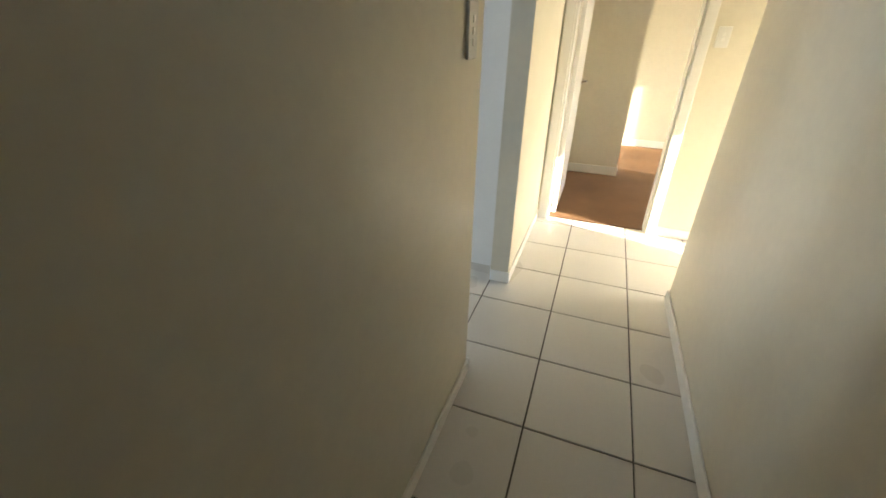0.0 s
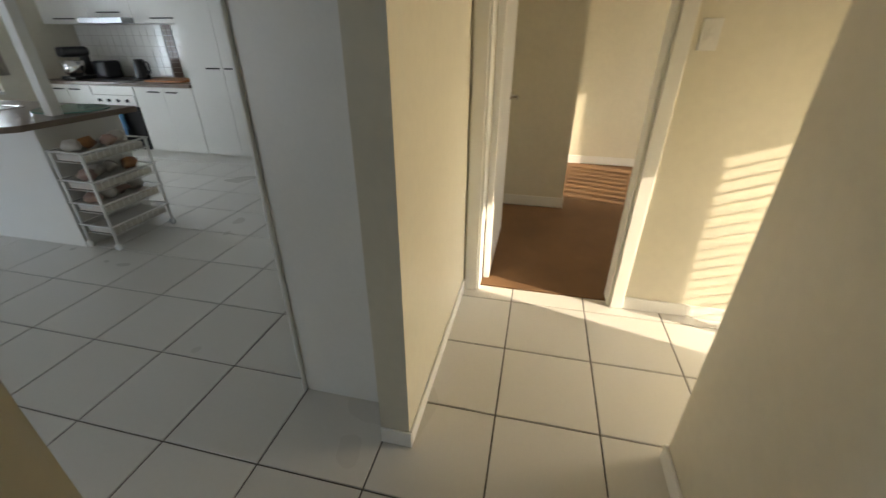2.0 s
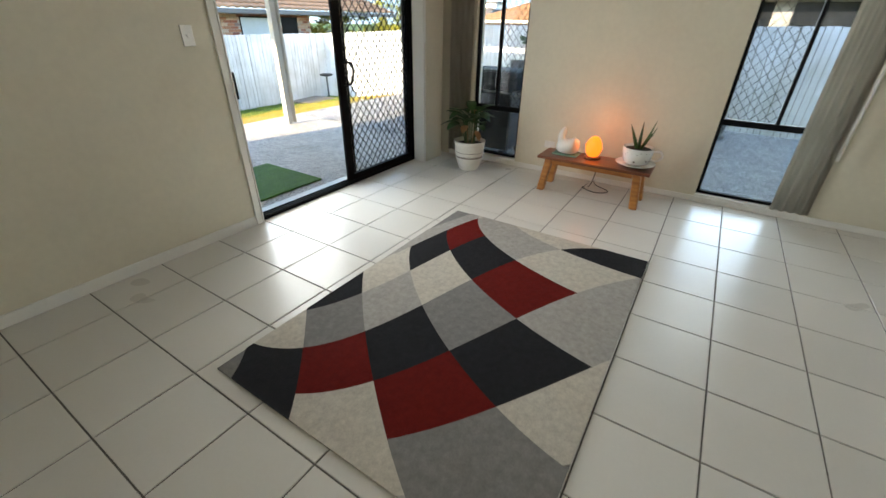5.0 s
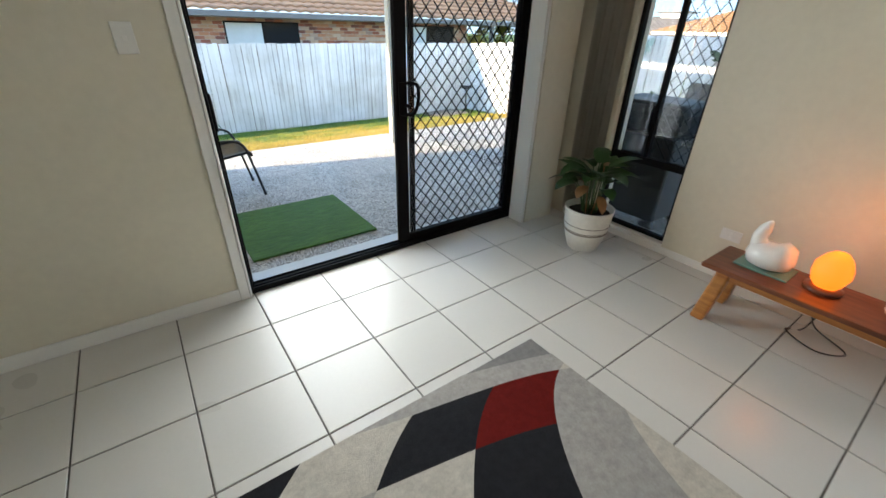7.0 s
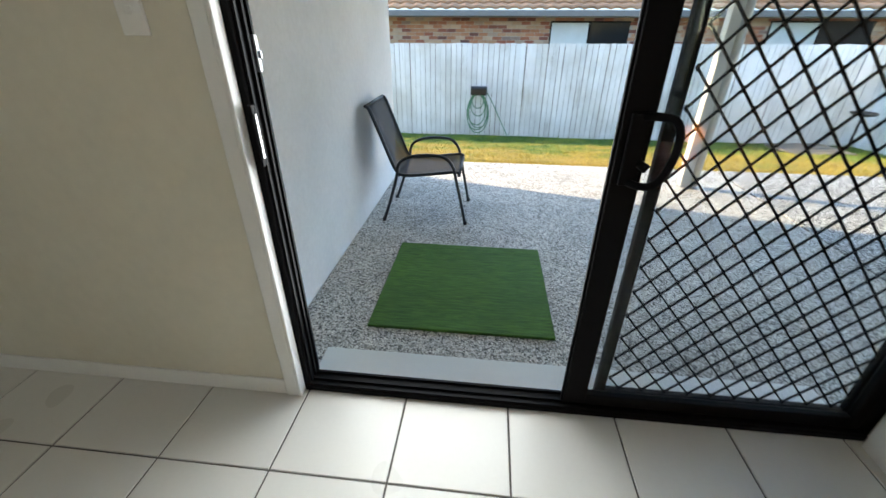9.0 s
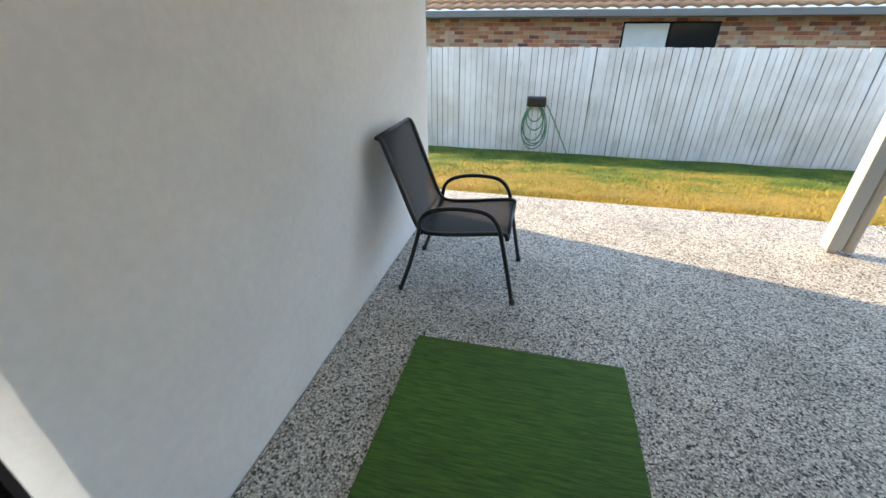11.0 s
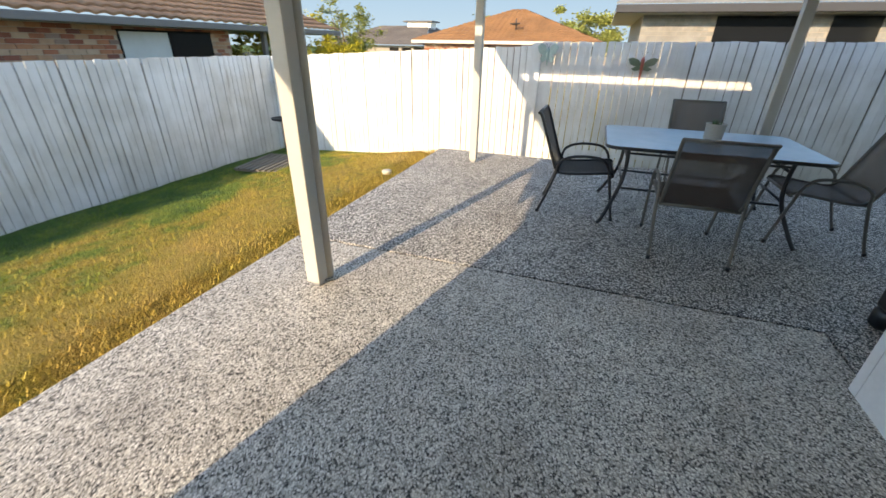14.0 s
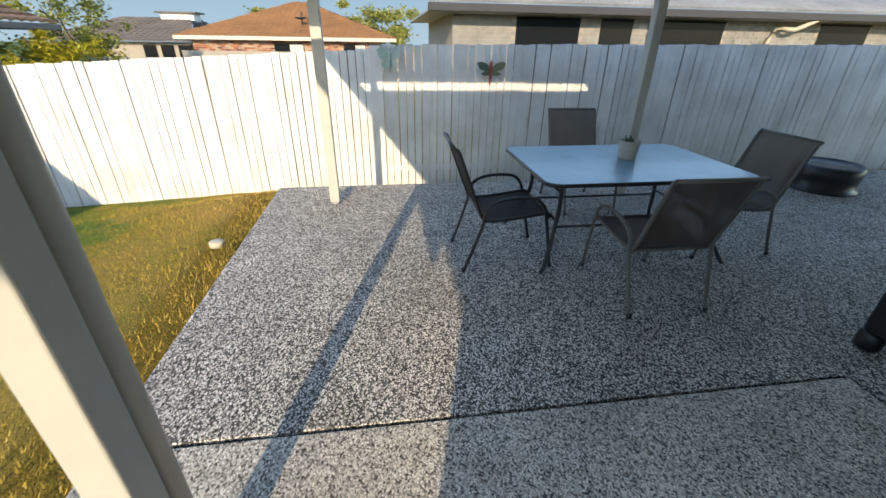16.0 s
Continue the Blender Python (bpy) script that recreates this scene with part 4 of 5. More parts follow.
def butterfly(at, label, wing, body, size, rise):
    ob = thing("butterfly_ornament", at, label, "wall ornament", "fence butterflies")
    for s in (-1, 1):
        for pts, nm in (([(0.0, 0.02), (0.06, 0.10 + rise), (0.15, 0.13 + rise), (0.215, 0.11 + 0.5 * rise), (0.17, 0.03), (0.05, -0.01)], "upper_wing"), ([(0.0, 0.0), (0.09, 0.0), (0.15, -0.03 - 0.4 * rise), (0.10, -0.06 - rise), (0.03, -0.05 - 0.5 * rise)], "lower_wing")):
            bm = prism(bmesh.new(), [(s * p * size, q * size) for p, q in pts], 0, 0.004)
            for v in bm.verts:
                v.co = Vector((0.02 + v.co.z + abs(v.co.x) * 0.25, v.co.x, v.co.y))
            part(nm, bm, M[wing], ob)
    part("body", tube(bmesh.new(), [(0.02, 0, -0.20 * size), (0.025, 0, -0.05 * size), (0.025, 0, 0.1 * size), (0.02, 0, 0.14 * size)], [0.008, 0.022, 0.024, 0.010]), M[body], ob)
    for s in (-1, 1):
        part("antenna", tube(bmesh.new(), [(0.02, 0, 0.13 * size), (0.03, s * 0.05 * size, 0.22 * size)], 0.002, 5), M["black_tube"], ob)
    return ob


butterfly((FB_X + 0.045, -2.07, 1.09), "dark teal metal butterfly with a red body on the gate", "butterfly_dark", "butterfly_red", 0.90, 0.0)
butterfly((FB_X + 0.06, -3.37, 1.21), "pale green metal butterfly on the gate", "butterfly_teal", "butterfly_teal", 0.70, 0.09)

# ---- living room ----
def rug_place(v, l):
    """The wavy lattice woven into the rug: cell corner (v, l) to metres."""
    v -= 2.5
    x = -1.1202 + 0.2388 * l - 0.0183 * l ** 2 - 0.0038 * l ** 3 - 0.3931 * v - 0.02 * v * l - 0.0071 * v * l ** 2 - 0.0073 * v ** 2 - 0.0116 * v ** 2 * l + 0.0083 * v ** 3
    y = 0.5753 + 0.3336 * l + 0.0345 * l ** 2 - 0.0058 * l ** 3 + 0.1061 * v + 0.0517 * v * l + 0.0181 * v * l ** 2 + 0.0046 * v ** 2 + 0.0017 * v ** 2 * l + 0.0069 * v ** 3
    return x, y


def build_rug():
    x0, x1, y0, y1, h = -2.20, 0.0, 0.0, 1.54, 0.012
    rug = thing("area_rug", (-0.07, 0.065, 0.0), "wavy check rug in grey, black, cream and dark red", "rug")
    part("backing", B(x0, y0, 0.001, x1, y1, h - 0.004, bevel=0.003), M["rug_grey"], rug)
    tones = {"k": "rug_black", "r": "rug_red", "g": "rug_grey", "l": "rug_light", "c": "rug_cream"}
    rows = {-1: "clckkll", 0: "gkgrccl", 1: "lclkrgg", 2: "lkcgkcg", 3: "lrkrlcg", 4: "cllclkc", 5: "lcckgll"}
    for v, code in rows.items():
        for k, ch in enumerate(code):
            l = k - 3
            bm, n = bmesh.new(), 8
            g = [[bm.verts.new((*rug_place(v + i / n, l + j / n), h)) for j in range(n + 1)] for i in range(n + 1)]
            for i in range(n):
                for j in range(n):
                    bm.faces.new((g[i][j], g[i + 1][j], g[i + 1][j + 1], g[i][j + 1]))
            for co, no in (((x0, 0, 0), (1, 0, 0)), ((x1, 0, 0), (-1, 0, 0)), ((0, y0, 0), (0, 1, 0)), ((0, y1, 0), (0, -1, 0))):
                bmesh.ops.bisect_plane(bm, geom=bm.verts[:] + bm.edges[:] + bm.faces[:], plane_co=co, plane_no=no, clear_inner=True)
            if len(bm.faces) < 2:
                bm.free()
                continue
            bmesh.ops.recalc_face_normals(bm, faces=bm.faces[:])
            for f in bm.faces:
                if f.normal.z < 0:
                    f.normal_flip()
            r = bmesh.ops.extrude_face_region(bm, geom=bm.faces[:])
            for e in r["geom"]:
                if isinstance(e, bmesh.types.BMVert):
                    e.co.z -= 0.006
            part("woven_panel", bm, M[tones[ch]], rug)


build_rug()


def low_bench():
    ob = thing("low_bench", (-3.34, 0.90, 0), "low pine bench with dark red-stained top and splayed legs", "bench")
    part("top", B(-0.17, -0.50, 0.315, 0.17, 0.50, 0.34, bevel=0.005), M["stain"], ob, "dark red-brown stained top")
    for s in (-1, 1):
        part("apron", B(s * 0.11 - 0.01, -0.40, 0.265, s * 0.11 + 0.01, 0.40, 0.314), M["pine"], ob)
        part("end_rail", B(-0.10, s * 0.40 - 0.01, 0.265, 0.10, s * 0.40 + 0.01, 0.314), M["pine"], ob)
    for sx in (-1, 1):
        for sy in (-1, 1):
            bm = box(bmesh.new(), -0.034, -0.034, 0, 0.034, 0.034, 0.314, bevel=0.012)
            for v in bm.verts:
                f = 1 - v.co.z / 0.314
                v.co.x += sx * (0.105 + 0.03 * f)
                v.co.y += sy * (0.395 + 0.04 * f)
            part("leg", bm, M["pine"], ob)
    return ob


low_bench()
lamp = thing("salt_lamp", (-3.38, 0.86, 0.34), "glowing orange salt lamp on a wooden base", "lamp")
part("base", lathe(bmesh.new(), [(0.075, 0), (0.078, 0.008), (0.075, 0.018), (0.05, 0.022)], 24), M["stain"], lamp)
bm = lathe(bmesh.new(), [(0.045, 0.022), (0.062, 0.045), (0.074, 0.09), (0.070, 0.135), (0.052, 0.175), (0.028, 0.198), (0.006, 0.205)], 20)
for v in bm.verts:
    n = noise.noise(v.co * 22)
    v.co.x *= 1 + 0.10 * n
    v.co.y *= 1 + 0.10 * n
part("salt_block", bm, M["salt"], lamp, "glowing orange salt crystal")
glow = bpy.data.lights.new("salt_lamp_bulb", "POINT")
glow.energy, glow.color, glow.shadow_soft_size = 0.22, (1.0, 0.30, 0.06), 0.08
new("salt_lamp_bulb", glow).location = (-3.38, 0.86, 0.62)
bm = bmesh.new()
tube(bm, smooth_line([(-3.45, 0.88, 0.345), (-3.55, 0.9, 0.30), (-3.56, 0.86, 0.02), (-3.48, 0.80, 0.008), (-3.40, 0.95, 0.008), (-3.50, 1.05, 0.008), (-3.62, 0.9, 0.008), (-3.73, 0.85, 0.012)], 6), 0.004, 6)
solo("power_cord", bm, M["black_plastic"], (0, 0, 0), "black power cord lying behind the bench", "cord")


def hen_dish():
    ob = thing("ceramic_hen", (-3.38, 0.62, 0.34), "white ceramic hen dish on a glass tray", "ornament")
    part("tray", B(-0.09, -0.12, 0, 0.09, 0.12, 0.012, bevel=0.004), M["green_plate"], ob)
    bm = lathe(bmesh.new(), [(0.05, 0.012), (0.085, 0.03), (0.095, 0.07), (0.085, 0.11), (0.05, 0.135), (0.01, 0.14)], 22)
    for v in bm.verts:
        v.co.y *= 1.15
        if v.co.z > 0.09 and v.co.y > 0.04:
            v.co.z += 0.025
    part("body", bm, M["ceramic"], ob)
    bm = tube(bmesh.new(), smooth_line([(0, -0.055, 0.10), (0, -0.075, 0.15), (0, -0.065, 0.20), (0, -0.05, 0.25)], 4), [0.045, 0.043, 0.04, 0.036, 0.034, 0.033, 0.032, 0.031, 0.030, 0.026, 0.020, 0.013, 0.005], 12)
    part("head", bm, M["ceramic"], ob)
    return ob


hen_dish()


def blade_leaf(bm, root, way, length, wide, droop, curl=0.0):
    """One long leaf with a bent midrib."""
    way = Vector(way).normalized()
    side = way.cross(Vector((0, 0, 1)))
    side = side.normalized() if side.length > 1e-3 else Vector((1, 0, 0))
    rows, p, d, n = [], Vector(root), way.copy(), 7
    for i in range(n + 1):
        t = i / n
        w = wide * math.sin(math.pi * min(1, 0.08 + 0.92 * t)) ** 0.8 if i < n else 0.002
        up = side.cross(d).normalized()
        rows.append([bm.verts.new(p - side * w / 2 + up * 0.12 * w), bm.verts.new(p), bm.verts.new(p + side * w / 2 + up * 0.12 * w)])
        d = (d + Vector((0, 0, -droop / n))).normalized()
        p = p + d * length / n
    for a, b in zip(rows, rows[1:]):
        for k in range(2):
            bm.faces.new((a[k], a[k + 1], b[k + 1], b[k])).smooth = True


def tea_cup_planter():
    ob = thing("teacup_planter", (-3.37, 1.24, 0.34), "white flowered teacup planter with an aloe on a saucer", "planter")
    ob.matrix_basis = ob.matrix_basis @ Matrix.Scale(1.2, 4)
    part("saucer", lathe(bmesh.new(), [(0.06, 0), (0.08, 0.006), (0.135, 0.022), (0.14, 0.027), (0.08, 0.014), (0.01, 0.012)], 30), M["ceramic"], ob)
    part("cup", lathe(bmesh.new(), [(0.05, 0.015), (0.085, 0.03), (0.10, 0.08), (0.108, 0.14), (0.104, 0.14), (0.095, 0.12)], 30), M["ceramic"], ob)
    part("handle", tube(bmesh.new(), smooth_line([(0, 0.10, 0.12), (0, 0.15, 0.125), (0, 0.165, 0.085), (0, 0.13, 0.055), (0, 0.095, 0.06)], 5), 0.009), M["ceramic"], ob)
    bm = bmesh.new()
    for k in range(26):
        a, z = k * 2.4, 0.05 + 0.075 * ((k * 0.37) % 1)
        r = 0.090 + 0.13 * (z - 0.04) + 0.003
        box(bm, -0.006, -0.001, -0.006, 0.006, 0.001, 0.006, m=Matrix.Translation((r * math.cos(a), r * math.sin(a), z)) @ Matrix.Rotation(a + math.pi / 2, 4, "Z"))
    part("flower_print", bm, M["pot_band"], ob, "small brown painted flowers")
    part("soil", lathe(bmesh.new(), [(0.092, 0.118), (0.09, 0.126), (0.02, 0.13)], 20), M["soil"], ob)
    rng = random.Random(9)
    bm = bmesh.new()
    for k in range(8):
        a = k * 2.4 + rng.uniform(-0.2, 0.2)
        tube(bm, smooth_line([(0.012 * math.cos(a), 0.012 * math.sin(a), 0.12), (0.05 * math.cos(a), 0.05 * math.sin(a), 0.20), (0.09 * math.cos(a), 0.09 * math.sin(a), 0.24 + rng.uniform(0, 0.10))], 4), [0.013, 0.012, 0.011, 0.010, 0.009, 0.007, 0.005, 0.003, 0.001], 6)
    part("aloe", bm, M["leaf"], ob, "spiky grey-green aloe")


tea_cup_planter()


def peace_lily():
    ob = thing("potted_plant", (-3.35, -0.44, 0), "leafy green houseplant in a banded white pot", "plant")
    part("pot", lathe(bmesh.new(), [(0.092, 0), (0.106, 0.012), (0.134, 0.09), (0.153, 0.18), (0.165, 0.29), (0.171, 0.32), (0.158, 0.32), (0.152, 0.27)], 36), M["pot"], ob)
    for z, t in ((0.150, 0.006), (0.162, 0.003), (0.205, 0.0025)):
        r = 0.134 + 0.019 * (z - 0.09) / 0.09 if z < 0.18 else 0.153 + 0.012 * (z - 0.18) / 0.11
        part("band", lathe(bmesh.new(), [(r, z - t), (r + 0.004, z), (r + 0.001, z + t)], 36), M["pot_band"], ob)
    part("soil", lathe(bmesh.new(), [(0.150, 0.262), (0.148, 0.28), (0.02, 0.29)], 24), M["soil"], ob)
    rng = random.Random(12)
    for k in range(27):
        a, out = k * 2.399, rng.uniform(0.3, 1.0)
        h = 0.34 + 0.28 * (1 - out) + rng.uniform(-0.05, 0.10)
        root = Vector((0.05 * math.cos(a), 0.05 * math.sin(a), 0.28))
        tip = Vector((0.14 * out * math.cos(a), 0.14 * out * math.sin(a), 0.25 + h * 0.62))
        bm = bmesh.new()
        tube(bm, smooth_line([root, (root + tip) / 2 + Vector((0, 0, 0.04)), tip], 4), 0.004, 5)
        dry = k % 6 == 3
        part("stem", bm, M["leaf_dry" if dry else "leaf"], ob)
        bm = bmesh.new()
        blade_leaf(bm, tip, (math.cos(a), math.sin(a), 1.0 - out * 0.5 - (0.6 if dry else 0)), rng.uniform(0.15, 0.24) * (0.65 if dry else 1.0), rng.uniform(0.09, 0.14) * (0.7 if dry else 1.0), rng.uniform(0.4, 1.5))
        part("leaf", bm, M["leaf_dry" if dry else "leaf"], ob)


peace_lily()


def pleated(name, x, y0, y1, z0, z1, label, n=5, deep=0.035):
    bm = bmesh.new()
    lo, hi = [], []
    m = n * 8
    for i in range(m + 1):
        t = i / m
        px = x + deep * (0.5 + 0.5 * math.sin(2 * math.pi * n * t))
        lo.append(bm.verts.new((px, y0 + (y1 - y0) * t, z0)))
        hi.append(bm.verts.new((px, y0 + (y1 - y0) * t, z1)))
    for i in range(m):
        bm.faces.new((lo[i], lo[i + 1], hi[i + 1], hi[i])).smooth = True
    bmesh.ops.solidify(bm, geom=bm.faces[:], thickness=0.003)
    solo(name, bm, M["curtain"], (0, 0, 0), label, "curtain")


pleated("curtain", -3.735, 2.34, 2.60, 0.07, CEIL, "taupe vertical blind stacked beside the window", 4)
pleated("curtain", -3.735, -0.94, -0.66, 0.07, CEIL, "taupe vertical blind stacked in the corner", 4)
pleated("curtain", -3.735, 4.70, 4.92, 0.95, CEIL, "taupe curtain beside the kitchen window", 3)
solo("blind_wand", tube(bmesh.new(), [(-3.66, 2.60, 0.55), (-3.66, 2.62, CEIL)], 0.012), M["white"], (0, 0, 0), "white blind pull rod hanging by the window", "rod")
solo("blind_wand", tube(bmesh.new(), [(-3.27, -0.97, 1.25), (-3.27, -0.97, CEIL)], 0.007), M["white"], (0, 0, 0), "white blind wand hanging by the sliding door", "rod")
rb = thing("roller_blind", (-3.72, 4.35, 1.50), "white roller blind half down over the kitchen window", "blind")
part("cloth", B(-0.002, -0.46, 0.0, 0.002, 0.46, 0.62), M["blind_cloth"], rb)
part("bottom_rail", B(-0.008, -0.46, -0.085, 0.008, 0.46, 0.0, bevel=0.003), M["cream_trim"], rb)
wp = thing("wall_platter", (-3.745, 3.38, 1.72), "round carved cream wall platter", "wall decoration")
for r, d in ((0.21, 0.02), (0.17, 0.03), (0.12, 0.024), (0.07, 0.034)):
    bm = lathe(bmesh.new(), [(r - 0.02, 0), (r, 0.006), (r - 0.008, d), (r - 0.03, d * 0.7), (0.005, d * 0.6)], 40)
    for v in bm.verts:
        v.co = Vector((v.co.z, v.co.x, v.co.y))
    part("ring", bm, M["cream_trim"], wp)


def switch_plate(at, face, rockers, label, wide=0.072, high=0.116):
    """face: the way it looks, along x or y."""
    ob = thing("light_switch", at, label, "switch")
    bm = B(-wide / 2, 0, -high / 2, wide / 2, 0.010, high / 2, bevel=0.003)
    turn = {"+y": 0, "-y": 180, "+x": -90, "-x": 90}[face]
    rot = Matrix.Rotation(radians(turn), 4, "Z")
    bmesh.ops.transform(bm, matrix=rot, verts=bm.verts[:])
    part("plate", bm, M["ceramic"], ob)
    for k in range(rockers):
        z = (k - (rockers - 1) / 2) * 0.028
        bm = B(-0.008, 0.0095, z - 0.009, 0.008, 0.0125, z + 0.009, bevel=0.001)
        bmesh.ops.transform(bm, matrix=rot, verts=bm.verts[:])
        part("rocker", bm, M["white"], ob)


switch_plate((1.711, 1.28, 1.37), "+x", 3, "white triple light switch plate on the corridor wall", 0.075, 0.14)
switch_plate((2.69, 3.309, 1.36), "-y", 2, "white light switch plate beside the bedroom door")
switch_plate((-0.97, -1.129, 1.34), "+y", 1, "white light switch plate beside the sliding door")
switch_plate((-3.749, 0.325, 0.305), "+x", 2, "white double socket plate low on the wall", 0.116, 0.072)
switch_plate((-2.3, 3.195, 0.30), "-y", 1, "white socket plate on the island front")


# ---- kitchen ----
def handle_bar(parent, x, y, z, long=0.14):
    part("handle", B(x - long / 2, y - 0.022, z - 0.006, x + long / 2, y, z + 0.006, bevel=0.004), M["black_alu"], parent, "black bar handle")


def kitchen():
    isl = thing("kitchen_island", (0, 0, 0), "white panelled kitchen island with rendered front", "kitchen island")
    part("body", B(-3.745, 3.20, 0.0, -1.03, 3.78, 0.838, bevel=0.003), M["laminate"], isl)
    part("end_panel", B(-1.029, 3.20, 0.0, -1.012, 3.78, 0.838), M["white"], isl)
    out = [(-3.747, 3.01), (-0.99, 3.01), (-0.92, 3.08), (-0.92, 3.86), (-3.747, 3.86)]
    solo("island_worktop", prism(bmesh.new(), out, 0.839, 0.876), M["bench"], (0, 0, 0), "brown speckled laminate worktop on the island", "worktop")
    snk = thing("kitchen_sink", (-2.05, 3.44, 0.876), "double bowl stainless steel sink in the worktop", "sink")
    for sx in (-0.21, 0.21):
        # no hollow here: a flat black plate paints the bowl's inner shade
        bm = bmesh.new()
        box(bm, sx - 0.18, -0.16, 0.002, sx + 0.18, 0.16, 0.004)
        part("bowl", bm, M["black_plastic"], snk, "flat black plate that paints the shade inside the steel bowl")
        bm = bmesh.new()
        tube(bm, [(sx + a * 0.185, b * 0.165, 0.005) for a, b in ((-1, -1), (1, -1), (1, 1), (-1, 1))], 0.008, 6, True)
        part("rim", bm, M["chrome"], snk)
    tap = thing("mixer_tap", (-2.05, 3.68, 0.876), "chrome mixer tap behind the sink", "tap")
    part("spout", tube(bmesh.new(), smooth_line([(0, 0, 0), (0, 0, 0.16), (0, -0.05, 0.22), (0, -0.14, 0.20)], 5), 0.011), M["chrome"], tap)
    part("lever", tube(bmesh.new(), [(0, 0, 0.10), (0.06, 0, 0.14)], 0.006), M["chrome"], tap)
    col = solo("island_pole", B(-0.035, -0.035, 0, 0.035, 0.035, CEIL - 0.877, bevel=0.006), M["white"], (-1.08, 3.40, 0.877), "slim white square pole from worktop to ceiling", "pole")
    solo("cutting_board", prism(bmesh.new(), [(0.22 * math.cos(a) * 1.1, 0.16 * math.sin(a) * 1.3) for a in (k * math.pi / 14 for k in range(28))], 0, 0.008), M["green_plate"], (-1.22, 3.62, 0.877), "green glass board on the worktop", "board")
    for x, y, h, r, nm in ((-3.55, 3.14, 0.125, 0.075, "red enamel canister on the worktop"), (-3.22, 3.20, 0.13, 0.12, "red enamel cooking pot with black lid"), (-2.98, 3.12, 0.10, 0.07, "small red enamel canister on the worktop")):
        c = thing("canister", (x, y, 0.877), nm, "canister", "red canisters")
        part("tin", lathe(bmesh.new(), [(r * 0.95, 0), (r, 0.01), (r, h), (r * 0.9, h + 0.01)], 22), M["red"], c)
        part("lid", lathe(bmesh.new(), [(r * 0.92, h + 0.011), (r * 0.8, h + 0.03), (0.015, h + 0.035), (0.015, h + 0.05), (0.004, h + 0.055)], 22), M["black_plastic"], c)
    rack = thing("dish_rack", (-2.68, 3.38, 0.877), "wire dish rack with cups and a white jug", "dish rack")
    bm = bmesh.new()
    for z in (0.01, 0.10):
        tube(bm, [(-0.2, -0.14, z), (0.2, -0.14, z), (0.2, 0.14, z), (-0.2, 0.14, z)], 0.004, 5, True)
    for k in range(9):
        tube(bm, [(-0.2 + 0.05 * k, -0.14, 0.01), (-0.2 + 0.05 * k, -0.14, 0.10)], 0.002, 4)
        tube(bm, [(-0.2 + 0.05 * k, -0.14, 0.01), (-0.2 + 0.05 * k, 0.14, 0.01)], 0.002, 4)
    part("wire_basket", bm, M["chrome"], rack)
    for x, y, r in ((-0.1, 0.0, 0.04), (0.02, 0.05, 0.045), (0.12, -0.03, 0.04)):
        solo("mug", lathe(bmesh.new(), [(r * 0.8, 0), (r, 0.02), (r, 0.10), (r * 0.92, 0.10), (r * 0.85, 0.05)], 18), M["red" if x < 0 else "ceramic"], (-2.68 + x, 3.38 + y, 0.888), "mug standing in the dish rack", "mug")
    # baskets on wheels at the island's end
    tr = thing("basket_trolley", (-0.86, 3.45, 0), "white wire trolley with four baskets of groceries", "trolley")
    for sx in (-1, 1):
        for sy in (-1, 1):
            bm = tube(bmesh.new(), [(sx * 0.125, sy * 0.235, 0.05), (sx * 0.125, sy * 0.235, 0.69)], 0.010, 8)
            part("upright", bm, M["white"], tr)
            bm = lathe(bmesh.new(), [(0.012, -0.012), (0.026, -0.010), (0.026, 0.010), (0.012, 0.012)], 14)
            for v in bm.verts:
                v.co = Vector((sx * 0.125 + v.co.x, sy * 0.235 + v.co.z, 0.027 + v.co.y))
            part("castor", bm, M["white"], tr)
    for z in (0.11, 0.27, 0.43, 0.62):
        bm = bmesh.new()
        for dz, q in ((0.0, 0.92), (0.07, 1.0)):
            tube(bm, [(a * 0.135 * q, b * 0.245 * q, z + dz) for a, b in ((-1, -1), (1, -1), (1, 1), (-1, 1))], 0.006 if dz else 0.003, 6, True)
        for k in range(11):
            y = (-0.5 + k / 10) * 0.44
            for sx in (-1, 1):
                tube(bm, [(sx * 0.124, y, z), (sx * 0.133, y * 1.06, z + 0.07)], 0.002, 4)
            tube(bm, [(-0.124, y, z), (0.124, y, z)], 0.002, 4)
        part("basket", bm, M["white"], tr)
        part("liner", B(-0.118, -0.215, z + 0.004, 0.118, 0.215, z + 0.05, bevel=0.01), M["clear_plastic"], tr, "milky plastic basket liner")
    rng = random.Random(3)
    for z in (0.27, 0.43, 0.62):
        for k in range(4):
            bm = lathe(bmesh.new(), [(0.02, 0), (0.045, 0.03), (0.05, 0.06), (0.03, 0.09), (0.006, 0.10)], 12)
            for v in bm.verts:
                v.co += noise.noise_vector(v.co * 25 + Vector((k, z, 0))) * 0.03
                v.co.z *= 0.75
            solo("grocery_bag", bm, M[("clear_plastic", "leaf_dry", "pink_bag", "clear_plastic", "pink_bag", "clear_plastic")[(k + int(z * 10)) % 6]], (-0.88 + rng.uniform(-0.04, 0.04), 3.30 + 0.1 * k, z + 0.052), "crumpled food bag in the basket trolley", "bag", "groceries in the trolley")
    # back run
    y0, y1 = 5.22, 5.84
    solo("back_worktop", B(-3.745, 5.19, 0.839, -1.66, y1, 0.876, bevel=0.004), M["bench"], (0, 0, 0), "brown laminate worktop along the kitchen wall", "worktop")
    structure("trim_kickboard", B(-3.745, 5.28, 0.0, -0.76, 5.30, 0.118), M["laminate"], "white kitchen kickboard")
